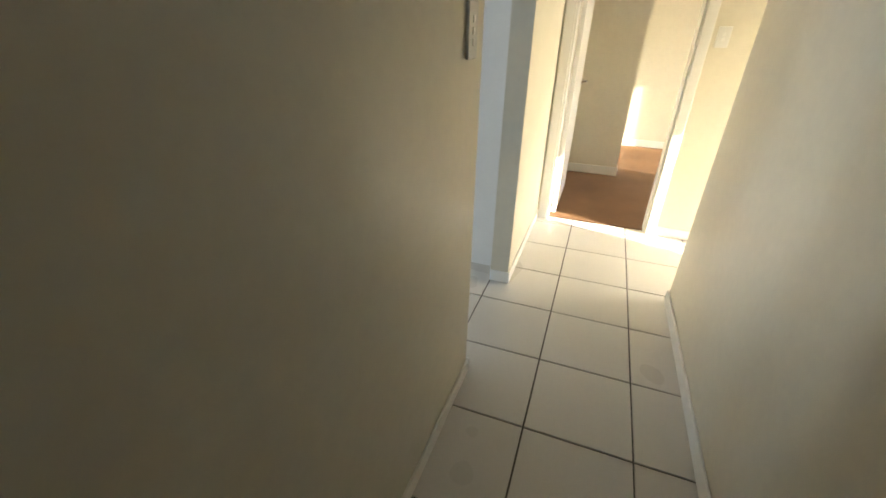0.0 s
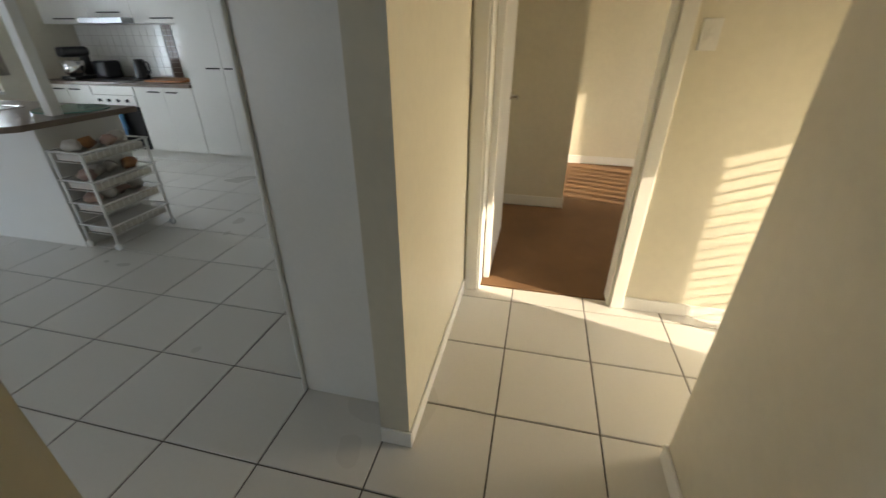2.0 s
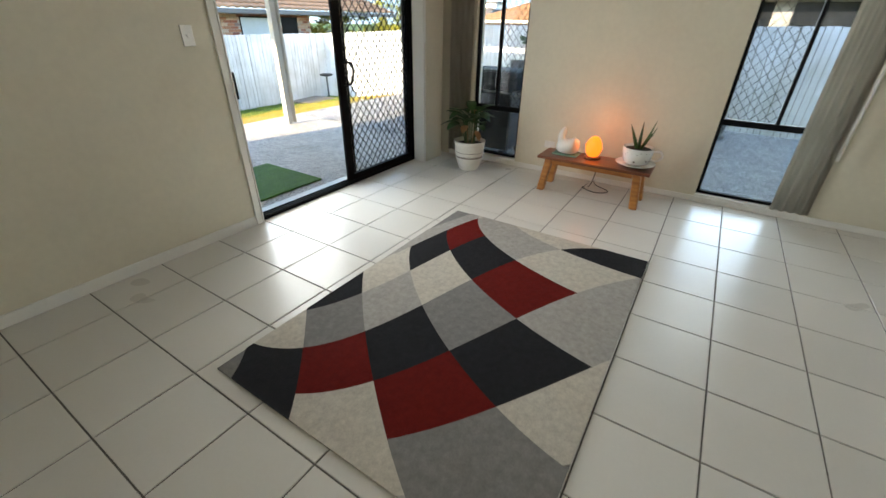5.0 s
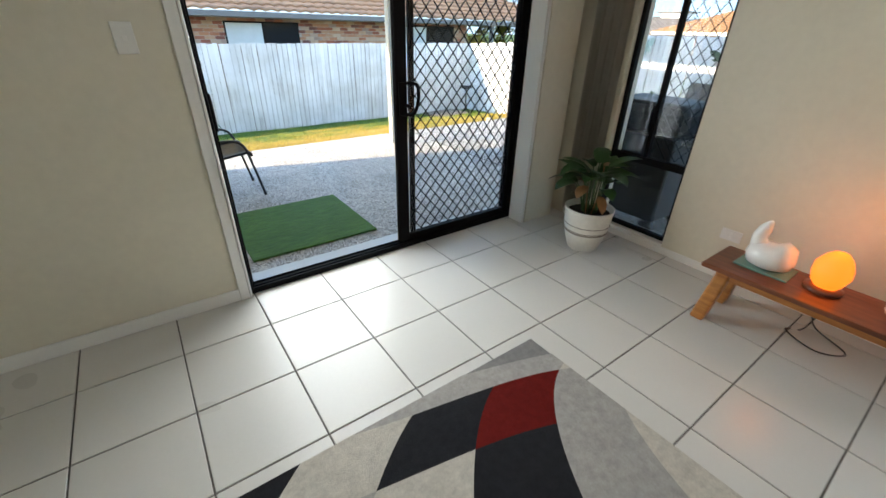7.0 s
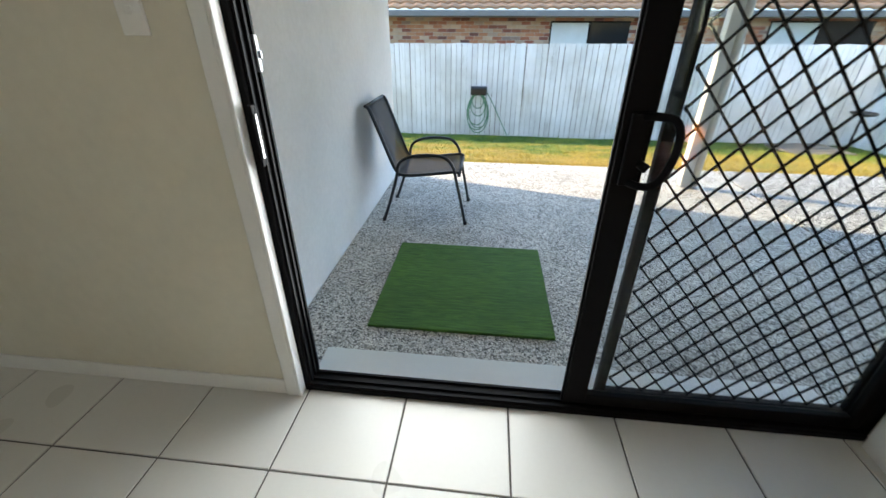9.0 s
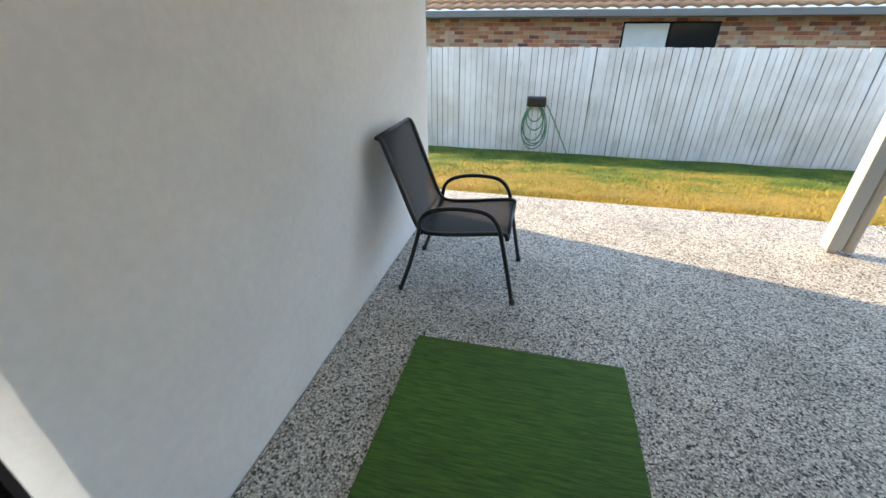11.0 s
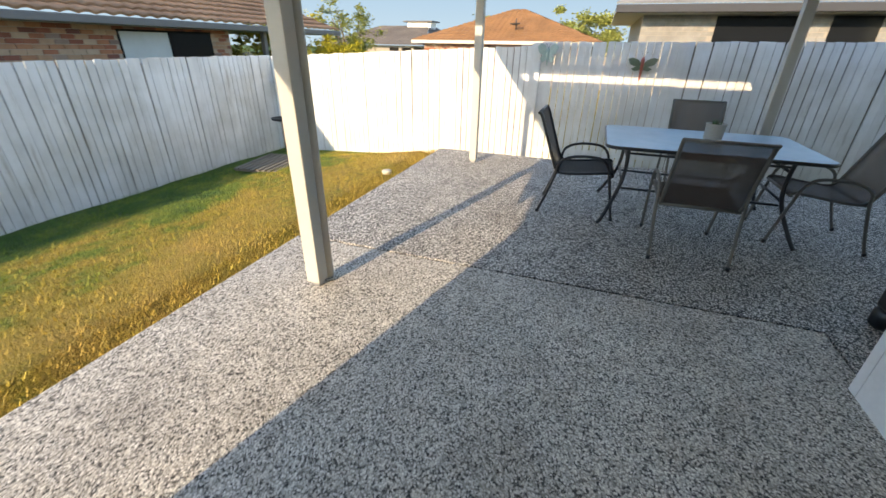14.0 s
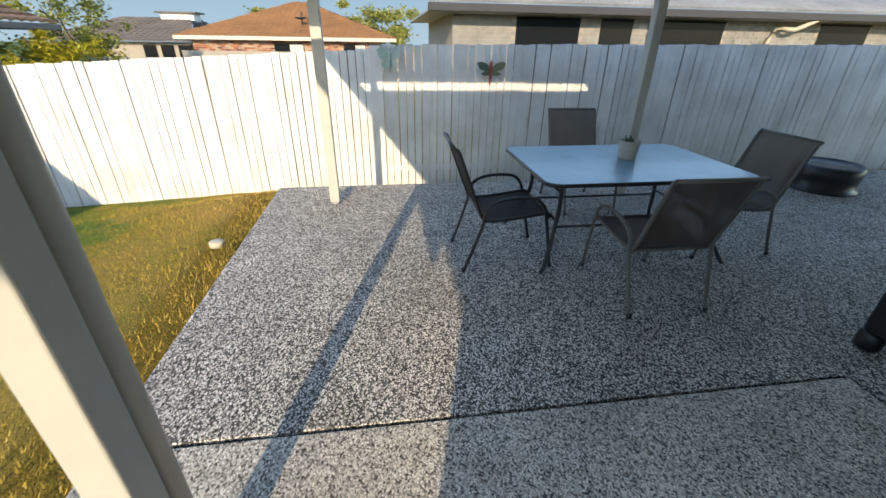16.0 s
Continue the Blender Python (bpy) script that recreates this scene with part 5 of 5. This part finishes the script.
    for a, b, drawer in ((-3.745, -3.06, True), (-2.44, -1.66, False)):
        c = thing("base_cabinet", (0, 0, 0), "white kitchen base cabinet with black bar handles", "cabinet", "base cabinets")
        part("body", B(a, y0 + 0.02, 0.12, b, y1, 0.838), M["laminate"], c)
        m = (a + b) / 2
        for p, q, hx in ((a + 0.002, m - 0.002, m - 0.12), (m + 0.002, b - 0.002, m + 0.12)):
            d = part("door", B(p, y0, 0.125, q, y0 + 0.018, 0.832, bevel=0.002), M["laminate"], c)
            handle_bar(d, hx, y0, 0.785)
    ov = thing("oven", (0, 0, 0), "built-in black glass oven with steel panel and blue towel", "oven")
    part("body", B(-3.055, y0 + 0.02, 0.12, -2.445, y1, 0.838), M["laminate"], ov)
    part("control_panel", B(-3.05, y0 - 0.012, 0.62, -2.45, y0 + 0.018, 0.735, bevel=0.003), M["laminate"], ov, "pale control panel")
    part("filler_panel", B(-3.05, y0, 0.738, -2.45, y0 + 0.018, 0.832, bevel=0.002), M["laminate"], ov)
    dr = part("door", B(-3.05, y0 - 0.012, 0.125, -2.45, y0 + 0.018, 0.615, bevel=0.003), M["black_plastic"], ov, "black glass oven door")
    part("handle", tube(bmesh.new(), [(-3.0, y0 - 0.05, 0.575), (-2.5, y0 - 0.05, 0.575)], 0.009), M["chrome"], dr)
    for k in range(4):
        bm = lathe(bmesh.new(), [(0.018, 0), (0.018, 0.016), (0.013, 0.02)], 14)
        for v in bm.verts:
            v.co = Vector((-2.95 + 0.13 * k + v.co.x, y0 - 0.013 - v.co.z, 0.678 + v.co.y))
        part("knob", bm, M["black_plastic"], ov)
    bm = B(-2.98, y0 - 0.066, 0.30, -2.66, y0 - 0.06, 0.585)
    box(bm, -2.98, y0 - 0.042, 0.36, -2.66, y0 - 0.036, 0.585)
    solo("tea_towel", bm, M["blue_cloth"], (0, 0, 0), "blue tea towel hung over the oven handle", "towel")
    solo("cooktop", B(-3.02, 5.30, 0.877, -2.48, 5.74, 0.884, bevel=0.003), M["black_plastic"], (0, 0, 0), "black glass cooktop in the worktop", "cooktop")
    pan = thing("pantry_cupboard", (0, 0, 0), "tall white pantry cupboard with two doors", "cupboard")
    part("body", B(-1.655, y0 + 0.02, 0.12, -0.76, y1, 2.25), M["laminate"], pan)
    for p, q, hx in ((-1.653, -1.21, -1.32), (-1.206, -0.762, -1.10)):
        d = part("door", B(p, y0, 0.125, q, y0 + 0.018, 2.245, bevel=0.002), M["laminate"], pan)
        handle_bar(d, hx, y0, 1.04, 0.16)
    fr = thing("fridge", (0, 0, 0), "brushed steel fridge freezer with dark gaps", "fridge")
    part("cabinet", B(-0.72, 5.04, 0.02, -0.02, 5.80, 1.75, bevel=0.01), M["black_plastic"], fr)
    part("freezer_door", B(-0.72, 4.98, 0.05, -0.02, 5.035, 0.56, bevel=0.015), M["steel"], fr)
    part("fridge_door", B(-0.72, 4.98, 0.585, -0.02, 5.035, 1.74, bevel=0.015), M["steel"], fr)
    for a, b in ((-3.745, -3.05), (-3.045, -2.45), (-2.445, -1.66)):
        c = thing("wall_cabinet", (0, 0, 0), "white kitchen wall cabinet with black handles", "cabinet", "wall cabinets")
        lo = 1.52 if (a, b) == (-3.045, -2.45) else 1.46
        part("body", B(a, 5.52, lo, b, y1, 2.25), M["laminate"], c)
        d = part("door", B(a + 0.002, 5.50, lo, b - 0.002, 5.518, 2.245, bevel=0.002), M["laminate"], c)
        handle_bar(d, (a + b) / 2, 5.50, lo + 0.05, 0.30)
    solo("range_hood", B(-3.04, 5.36, 1.46, -2.455, 5.84, 1.518, bevel=0.004), M["steel"], (0, 0, 0), "slim steel slide-out range hood", "range hood")
    sb = thing("splashback", (0, 0, 0), "glossy white tile splashback with a brown mosaic strip", "splashback")
    part("backing", B(-3.744, 5.842, 0.878, -1.66, 5.848, 1.458), M["clear_plastic"], sb)
    for j in range(5):
        for i in range(12):
            part("wall_tile", B(-3.74 + i * 0.108, 5.834, 0.880 + j * 0.1155, -3.635 + i * 0.108, 5.8415, 0.992 + j * 0.1155, bevel=0.002), M["ceramic"], sb)
        for i in range(5):
            part("wall_tile", B(-2.30 + i * 0.108, 5.834, 0.880 + j * 0.1155, -2.195 + i * 0.108, 5.8415, 0.992 + j * 0.1155, bevel=0.002), M["ceramic"], sb)
    for j in range(10):
        for i in range(2):
            part("mosaic_tile", B(-2.435 + i * 0.066, 5.832, 0.88 + j * 0.058, -2.372 + i * 0.066, 5.8415, 0.935 + j * 0.058), M["mosaic"], sb)
    solo("chopping_board", B(-0.25, -0.16, 0, 0.25, 0.16, 0.022, bevel=0.006), M["pine"], (-2.10, 5.46, 0.877), "brown timber chopping board on the worktop", "board")
    sp = thing("splashback", (0, 0, 0), "pale splashback panel on the window wall", "splashback")
    part("sheet", B(-3.749, 3.02, 0.878, -3.742, 3.84, 1.45), M["clear_plastic"], sp)
    mx = thing("stand_mixer", (-3.36, 5.40, 0.877), "black and steel kitchen mixer on the worktop", "mixer")
    part("base", B(-0.11, -0.15, 0, 0.11, 0.17, 0.04, bevel=0.015), M["black_plastic"], mx)
    part("bowl", lathe(bmesh.new(), [(0.06, 0.04), (0.10, 0.08), (0.12, 0.20), (0.115, 0.20), (0.09, 0.08)], 22, (0, -0.04, 0)), M["chrome"], mx)
    part("neck", B(-0.05, 0.09, 0.04, 0.05, 0.16, 0.26, bevel=0.02), M["black_plastic"], mx)
    part("head", B(-0.06, -0.15, 0.24, 0.06, 0.18, 0.35, bevel=0.035), M["black_plastic"], mx)
    ts = thing("toaster", (-3.12, 5.56, 0.885), "black toaster on the worktop", "toaster")
    part("shell", B(-0.10, -0.10, 0, 0.10, 0.12, 0.19, bevel=0.025), M["black_plastic"], ts)
    part("slot", B(-0.07, -0.02, 0.188, 0.07, 0.02, 0.192), M["steel"], ts)
    kt = thing("kettle", (-2.62, 5.56, 0.885), "steel and black kettle on the worktop", "kettle")
    part("jug", lathe(bmesh.new(), [(0.075, 0), (0.078, 0.02), (0.06, 0.19), (0.05, 0.21), (0.01, 0.215)], 22), M["black_plastic"], kt)
    part("handle", tube(bmesh.new(), smooth_line([(0.06, 0, 0.18), (0.12, 0, 0.17), (0.12, 0, 0.07), (0.075, 0, 0.05)], 5), 0.010), M["black_plastic"], kt)


kitchen()


# ---- beyond the fences ----
def tile_roof(bm, a, b, c, d, wave=0.30, course=0.34, lift=0.045):
    """Curved roof tiles over the quad a, b (eave) and d, c (ridge)."""
    a, b, c, d = map(Vector, (a, b, c, d))
    nu = max(8, int((b - a).length / wave) * 6)
    nv = max(2, int(((d - a).length + (c - b).length) / 2 / course))
    up = (b - a).cross(d - a).normalized()
    if up.z < 0:
        up = -up
    for j in range(nv):
        rows = []
        for t, h in ((j / nv, 0.05), ((j + 1) / nv, 0.005)):
            p, q = a.lerp(d, t), b.lerp(c, t)
            rows.append([bm.verts.new(p.lerp(q, i / nu) + up * (h + lift * abs(math.sin(math.pi * (p.lerp(q, i / nu) - a).dot((b - a).normalized()) / wave)))) for i in range(nu + 1)])
        front = [bm.verts.new(v.co - up * 0.05) for v in rows[0]]
        for i in range(nu):
            bm.faces.new((rows[0][i], rows[0][i + 1], rows[1][i + 1], rows[1][i])).smooth = True
            bm.faces.new((front[i], front[i + 1], rows[0][i + 1], rows[0][i]))


def bricks(parent, x0, x1, z0, z1, at, along, face, material, holes=()):
    """Courses of separate bricks proud of the mortar."""
    verts, faces = [], []
    j, z = 0, z0
    while z < z1:
        u = x0 - (0.12 if j % 2 else 0.0)
        while u < x1:
            a, b = max(u, x0), min(u + 0.23, x1)
            mid = (a + b) / 2
            if b - a > 0.05 and not any(h0 < mid < h1 and k0 < z + 0.04 < k1 for h0, h1, k0, k1 in holes):
                n = len(verts)
                for dep in (0.0, 0.012):
                    for p, q in ((a, z), (b, z), (b, z + 0.076), (a, z + 0.076)):
                        verts.append((p, at + face * dep, q) if along == "x" else (at + face * dep, p, q))
                faces += [(n + 4, n + 5, n + 6, n + 7), (n, n + 1, n + 5, n + 4), (n + 1, n + 2, n + 6, n + 5), (n + 2, n + 3, n + 7, n + 6), (n + 3, n, n + 4, n + 7)]
            u += 0.24
        z += 0.086
        j += 1
    me = bpy.data.meshes.new("brickwork")
    me.from_pydata(verts, [], faces)
    me.materials.append(material)
    ob = new("brickwork", me)
    ob.parent = parent
    tagged(ob, kind="stuff")


def house_window(parent, u0, u1, z0, z1, at, along, face, split=True):
    def bx(a, b, c, d, e, f):
        return B(a, min(at + face * c, at + face * d), e, b, max(at + face * c, at + face * d), f) if along == "x" else B(min(at + face * c, at + face * d), a, e, max(at + face * c, at + face * d), b, f)
    w = part("window", bx(u0, u1, -0.02, 0.01, z0, z1), M["dark_glass"], parent)
    if split:
        m = (u0 + u1) / 2
        part("pane", bx(m + 0.03, u1 - 0.04, 0.011, 0.016, z0 + 0.04, z1 - 0.04), M["pale_curtain"], w)
        part("mullion", bx(m - 0.02, m + 0.02, 0.011, 0.03, z0, z1), M["black_alu"], w)
    part("frame", bx(u0, u1, 0.011, 0.03, z1 - 0.04, z1), M["black_alu"], w)


def houses():
    h = thing("brick_house", (0, 0, 0), "single-storey red brick house with terracotta tile roof behind the fence", "house")
    y = -12.0
    wins = [(-5.27, -3.31, 0.3, 1.48), (-10.85, -8.53, 0.3, 1.50)]
    part("wall", B(-11.45, y - 5.0, -1.2, 7.0, y - 0.013, 1.56), M["mortar"], h)
    bricks(h, -11.45, 3.0, 0.70, 1.54, y - 0.013, "x", 1, M["brick"], wins)
    for a, b, lo, hi in wins:
        house_window(h, a, b, lo, hi, y - 0.005, "x", 1)
    part("eave", B(-16.0, y - 5.4, 1.561, 7.5, y + 0.45, 1.60), M["eave"], h)
    part("gutter", B(-16.0, y + 0.451, 1.56, 7.5, y + 0.56, 1.70, bevel=0.02), M["gutter"], h)
    bm = bmesh.new()
    tile_roof(bm, (-16.0, y + 0.52, 1.70), (7.5, y + 0.52, 1.70), (7.5, y - 3.2, 3.35), (-12.6, y - 3.2, 3.35))
    tagged(part("roof", bm, M["roof_terracotta"], h), kind="stuff")
    for px in (-15.6, -12.5):
        part("post", B(px, y + 0.2, -1.2, px + 0.12, y + 0.32, 1.56), M["gutter"], h)

    h = thing("pale_brick_house", (0, 0, 0), "pale brick neighbour house with a grey metal roof", "house")
    x = -13.0
    part("wall", B(x - 5, -1.9, -1.2, x - 0.013, 14.0, 1.98), M["mortar"], h)
    wins = [(-0.48, 1.0, 0.6, 1.95), (1.50, 2.28, 0.6, 1.95), (2.66, 4.6, 0.6, 1.95), (7.2, 8.6, 0.6, 1.95)]
    bricks(h, -1.9, 11.0, 0.9, 1.95, x - 0.013, "y", 1, M["cream_brick"], wins)
    for a, b, lo, hi in wins:
        house_window(h, a, b, lo, hi, x - 0.005, "y", 1, False)
    part("eave", B(x - 5, -2.5, 1.981, x + 0.55, 14.5, 2.02), M["eave"], h)
    part("gutter", B(x + 0.551, -2.5, 1.98, x + 0.66, 14.5, 2.13, bevel=0.02), M["dark_gutter"], h)
    bm = bmesh.new()
    tile_roof(bm, (x + 0.62, -2.5, 2.13), (x + 0.62, 14.5, 2.13), (x - 4.5, 14.5, 3.9), (x - 4.5, 1.0, 3.9), 0.08, 1.4, 0.02)
    tagged(part("roof", bm, M["roof_metal"], h), kind="stuff")
    part("downpipe", tube(bmesh.new(), smooth_line([(x + 0.6, 6.4, 2.0), (x + 0.4, 6.1, 1.8), (x + 0.06, 5.8, 1.6), (x + 0.06, 5.7, -1.0)], 4), 0.05), M["cream_trim"], h)

    h = thing("brown_roof_house", (0, 0, 0), "brick house with a brown hipped roof beyond the fence", "house")
    x = -26.0
    part("wall", B(x - 8, -12.3, -2.0, x - 0.013, -3.2, 1.42), M["mortar"], h)
    wins = [(-8.6, -7.2, 0.3, 1.3), (-5.3, -4.2, 0.3, 1.3)]
    bricks(h, -12.3, -3.2, 0.6, 1.40, x - 0.013, "y", 1, M["brick"], wins)
    for a, b, lo, hi in wins:
        house_window(h, a, b, lo, hi, x - 0.005, "y", 1)
    part("gutter", B(x + 0.40, -12.9, 1.42, x + 0.5, -2.7, 1.58), M["cream_trim"], h)
    bm = bmesh.new()
    tile_roof(bm, (x + 0.45, -12.9, 1.56), (x + 0.45, -2.7, 1.56), (x - 4.6, -7.6, 3.35), (x - 4.6, -8.1, 3.35), 0.3, 0.34)
    tile_roof(bm, (x + 0.45, -2.7, 1.56), (x - 9.0, -2.7, 1.56), (x - 4.8, -7.6, 3.35), (x - 4.6, -7.6, 3.35), 0.3, 0.34)
    tagged(part("roof", bm, M["roof_brown"], h), kind="stuff")
    part("aerial", tube(bmesh.new(), [(x - 1.0, -7.3, 2.0), (x - 1.0, -7.3, 2.7)], 0.03), M["black_tube"], h)
    part("dish", lathe(bmesh.new(), [(0.05, 0), (0.25, 0.05), (0.28, 0.10)], 14, (x - 0.6, -7.3, 2.35)), M["black_tube"], h)

    h = thing("grey_roof_house", (0, 0, 0), "house with a dark grey tiled roof and white dormer box", "house")
    x = -27.0
    part("wall", B(x - 8, -19.0, -2.0, x - 0.01, -12.8, 1.25), M["mortar"], h)
    for u in (-17.5, -15.0, -14.2, -13.4):
        house_window(h, u, u + 0.6, 0.3, 1.15, x - 0.002, "y", 1, False)
    bm = bmesh.new()
    tile_roof(bm, (x + 0.5, -19.5, 1.28), (x + 0.5, -12.4, 1.28), (x - 4.0, -14.0, 2.45), (x - 4.0, -17.5, 2.45), 0.3, 0.34)
    tile_roof(bm, (x + 0.5, -12.4, 1.28), (x - 8.0, -12.4, 1.28), (x - 5.0, -14.0, 2.45), (x - 4.0, -14.0, 2.45), 0.3, 0.34)
    tagged(part("roof", bm, M["roof_grey"], h), kind="stuff")
    part("dormer", B(x - 4.6, -15.4, 2.2, x - 3.6, -13.7, 2.68), M["white"], h)
    part("dormer_cap", B(x - 4.8, -15.6, 2.681, x - 3.4, -13.5, 2.76), M["roof_grey"], h)
    # the far fence line and neighbour fence behind the corner
    solo("far_fence", B(-24.0, -12.0, -2.0, -23.9, -1.0, 0.98), M["mortar"], (0, 0, 0), "weathered brown timber fence far behind", "fence")
    solo("far_fence", B(-16.5, -20.0, -2.0, -16.4, -9.0, 0.95), M["concrete"], (0, 0, 0), "grey timber fence beyond the corner", "fence")


houses()


def tree(at, height, spread, trunk_h, n, leaf, size, seed, label, name="tree"):
    ob = thing(name, at, label, "tree")
    rng = random.Random(seed)
    bm = tube(bmesh.new(), smooth_line([(0, 0, 0), (0.05, 0.03, trunk_h * 0.6), (0.0, 0.1, trunk_h * 1.2)], 4), [0.16, 0.15, 0.14, 0.13, 0.12, 0.11, 0.10, 0.09, 0.08], 8)
    limbs = []
    for k in range(7):
        a = k * 2.4
        tip = Vector((spread * 0.6 * math.cos(a), spread * 0.6 * math.sin(a), trunk_h + (height - trunk_h) * rng.uniform(0.3, 0.9)))
        tube(bm, smooth_line([(0, 0.05, trunk_h * 0.9), tip * 0.5 + Vector((0, 0, trunk_h * 0.55)), tip], 3), [0.07, 0.06, 0.05, 0.04, 0.03, 0.02, 0.015], 6)
        limbs.append(tip)
    part("trunk", bm, M["trunk"], ob)
    verts, faces = [], []
    clumps = [(limbs[k % 7] + Vector((rng.gauss(0, spread * 0.28), rng.gauss(0, spread * 0.28), rng.gauss(0, height * 0.07))), rng.uniform(0.12, 0.3) * spread) for k in range(34)]
    for k in range(n):
        c, r = clumps[rng.randrange(len(clumps))]
        p = c + Vector((rng.gauss(0, 1), rng.gauss(0, 1), rng.gauss(0, 0.7))) * r * 0.55
        d = Vector((rng.gauss(0, 1), rng.gauss(0, 1), rng.gauss(-0.2, 0.7))).normalized()
        s = d.orthogonal().normalized()
        L = size * rng.uniform(0.6, 1.4)
        i = len(verts)
        verts += [p - d * L / 2, p + s * L * 0.25, p + d * L / 2, p - s * L * 0.25]
        faces.append((i, i + 1, i + 2, i + 3))
    me = bpy.data.meshes.new("crown")
    me.from_pydata([tuple(v) for v in verts], [], faces)
    me.materials.append(M[leaf])
    cr = new("crown", me)
    cr.parent = ob


tree((-34.0, -4.0, -1.5), 5.2, 2.2, 1.6, 7000, "leaf_far", 0.22, 1, "round green tree behind the brown roof")
tree((-40.0, -12.6, -1.5), 4.9, 1.5, 1.6, 3500, "leaf_far", 0.24, 2, "small green tree far behind the roofs")
tree((-12.2, -10.4, -0.8), 1.95, 0.8, 0.7, 3600, "leaf_yellow", 0.08, 3, "yellow-green garden shrub beyond the corner of the fence", "shrub")
tree((-14.6, -10.8, -0.8), 2.1, 0.9, 0.8, 3600, "leaf_yellow", 0.09, 5, "leafy green garden shrub beyond the fence", "shrub")
tree((-14.6, -14.2, -0.9), 2.7, 1.7, 0.8, 5200, "leaf_yellow", 0.13, 8, "dense green garden shrub beside the brick house", "shrub")
tree((-17.6, -12.6, -0.9), 2.3, 1.5, 0.8, 4200, "leaf_far", 0.12, 9, "leafy green shrub behind the corner of the fence", "shrub")
tree((-19.0, -13.0, -0.9), 4.0, 1.1, 1.2, 2200, "leaf_far", 0.12, 6, "slender tree between the neighbouring houses")


def grass():
    """Blades of the lawn, thicker and greener by the fence."""
    rng = np.random.RandomState(5)
    n = 42000
    x = rng.uniform(-8.75, 0.6, n)
    y = rng.uniform(-8.44, -4.69, n)
    h = rng.uniform(0.018, 0.045, n) * np.where(y < -7.6, 1.7, 1.0)
    a = rng.uniform(0, 6.283, n)
    lean = rng.uniform(0.2, 1.0, n) * h
    w = 0.0035
    z = np.array([ground_height(p, q) for p, q in zip(x, y)]) - 0.004
    verts = np.empty((n, 3, 3))
    verts[:, 0] = np.stack([x - w * np.sin(a), y + w * np.cos(a), z], 1)
    verts[:, 1] = np.stack([x + w * np.sin(a), y - w * np.cos(a), z], 1)
    verts[:, 2] = np.stack([x + lean * np.cos(a), y + lean * np.sin(a), z + h], 1)
    me = bpy.data.meshes.new("lawn_grass")
    me.from_pydata(verts.reshape(-1, 3).tolist(), [], np.arange(3 * n).reshape(-1, 3).tolist())
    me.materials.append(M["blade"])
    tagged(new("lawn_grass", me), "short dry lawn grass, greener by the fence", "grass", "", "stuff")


grass()


# ---- floor tiles, one by one ----
def tiles():
    P, g = 0.403, 0.0035
    def tile_mesh(w, d):
        bm = B(g, g, -0.02, w - g, d - g, 0.0)
        top = [e for e in bm.edges if all(v.co.z > -0.001 for v in e.verts)]
        bmesh.ops.bevel(bm, geom=top, offset=0.0018, segments=1, affect="EDGES")
        return mesh_of("tile", bm, M["tile"])
    full, left, cut = tile_mesh(P, P), tile_mesh(P - 0.13, P), tile_mesh(P, 0.136)
    for i in range(-10, 13):
        for j in range(-6, 15):
            x, y = i * P, j * P
            if j == 8 and 1.6 <= x + 0.02 < 3.9:
                ob = new("tile", cut)
                ob.parent = floor
                ob.matrix_basis = Matrix.Translation((x, y, 0))
                continue
            room = x < 1.65 and -3 <= j <= 14 and x > -4.1
            hall = 1.6 <= x + 0.02 < 2.7 and j <= 7
            entry = x >= 2.4 and 5 <= j <= 7
            if not (room or hall or entry):
                continue
            if (y > 5.5 and x < -0.9) or (3.3 < y < 3.4 and -3.6 < x < -1.5) or (y > 2.7 and x > 1.1):
                if not (2.7 < y < 3.0 and x > 1.6):
                    continue
            ob = new("tile", left if i == -10 else full)
            ob.parent = floor
            ob.matrix_basis = Matrix.Translation((x + (0.13 if i == -10 else 0), y, 0))


tiles()
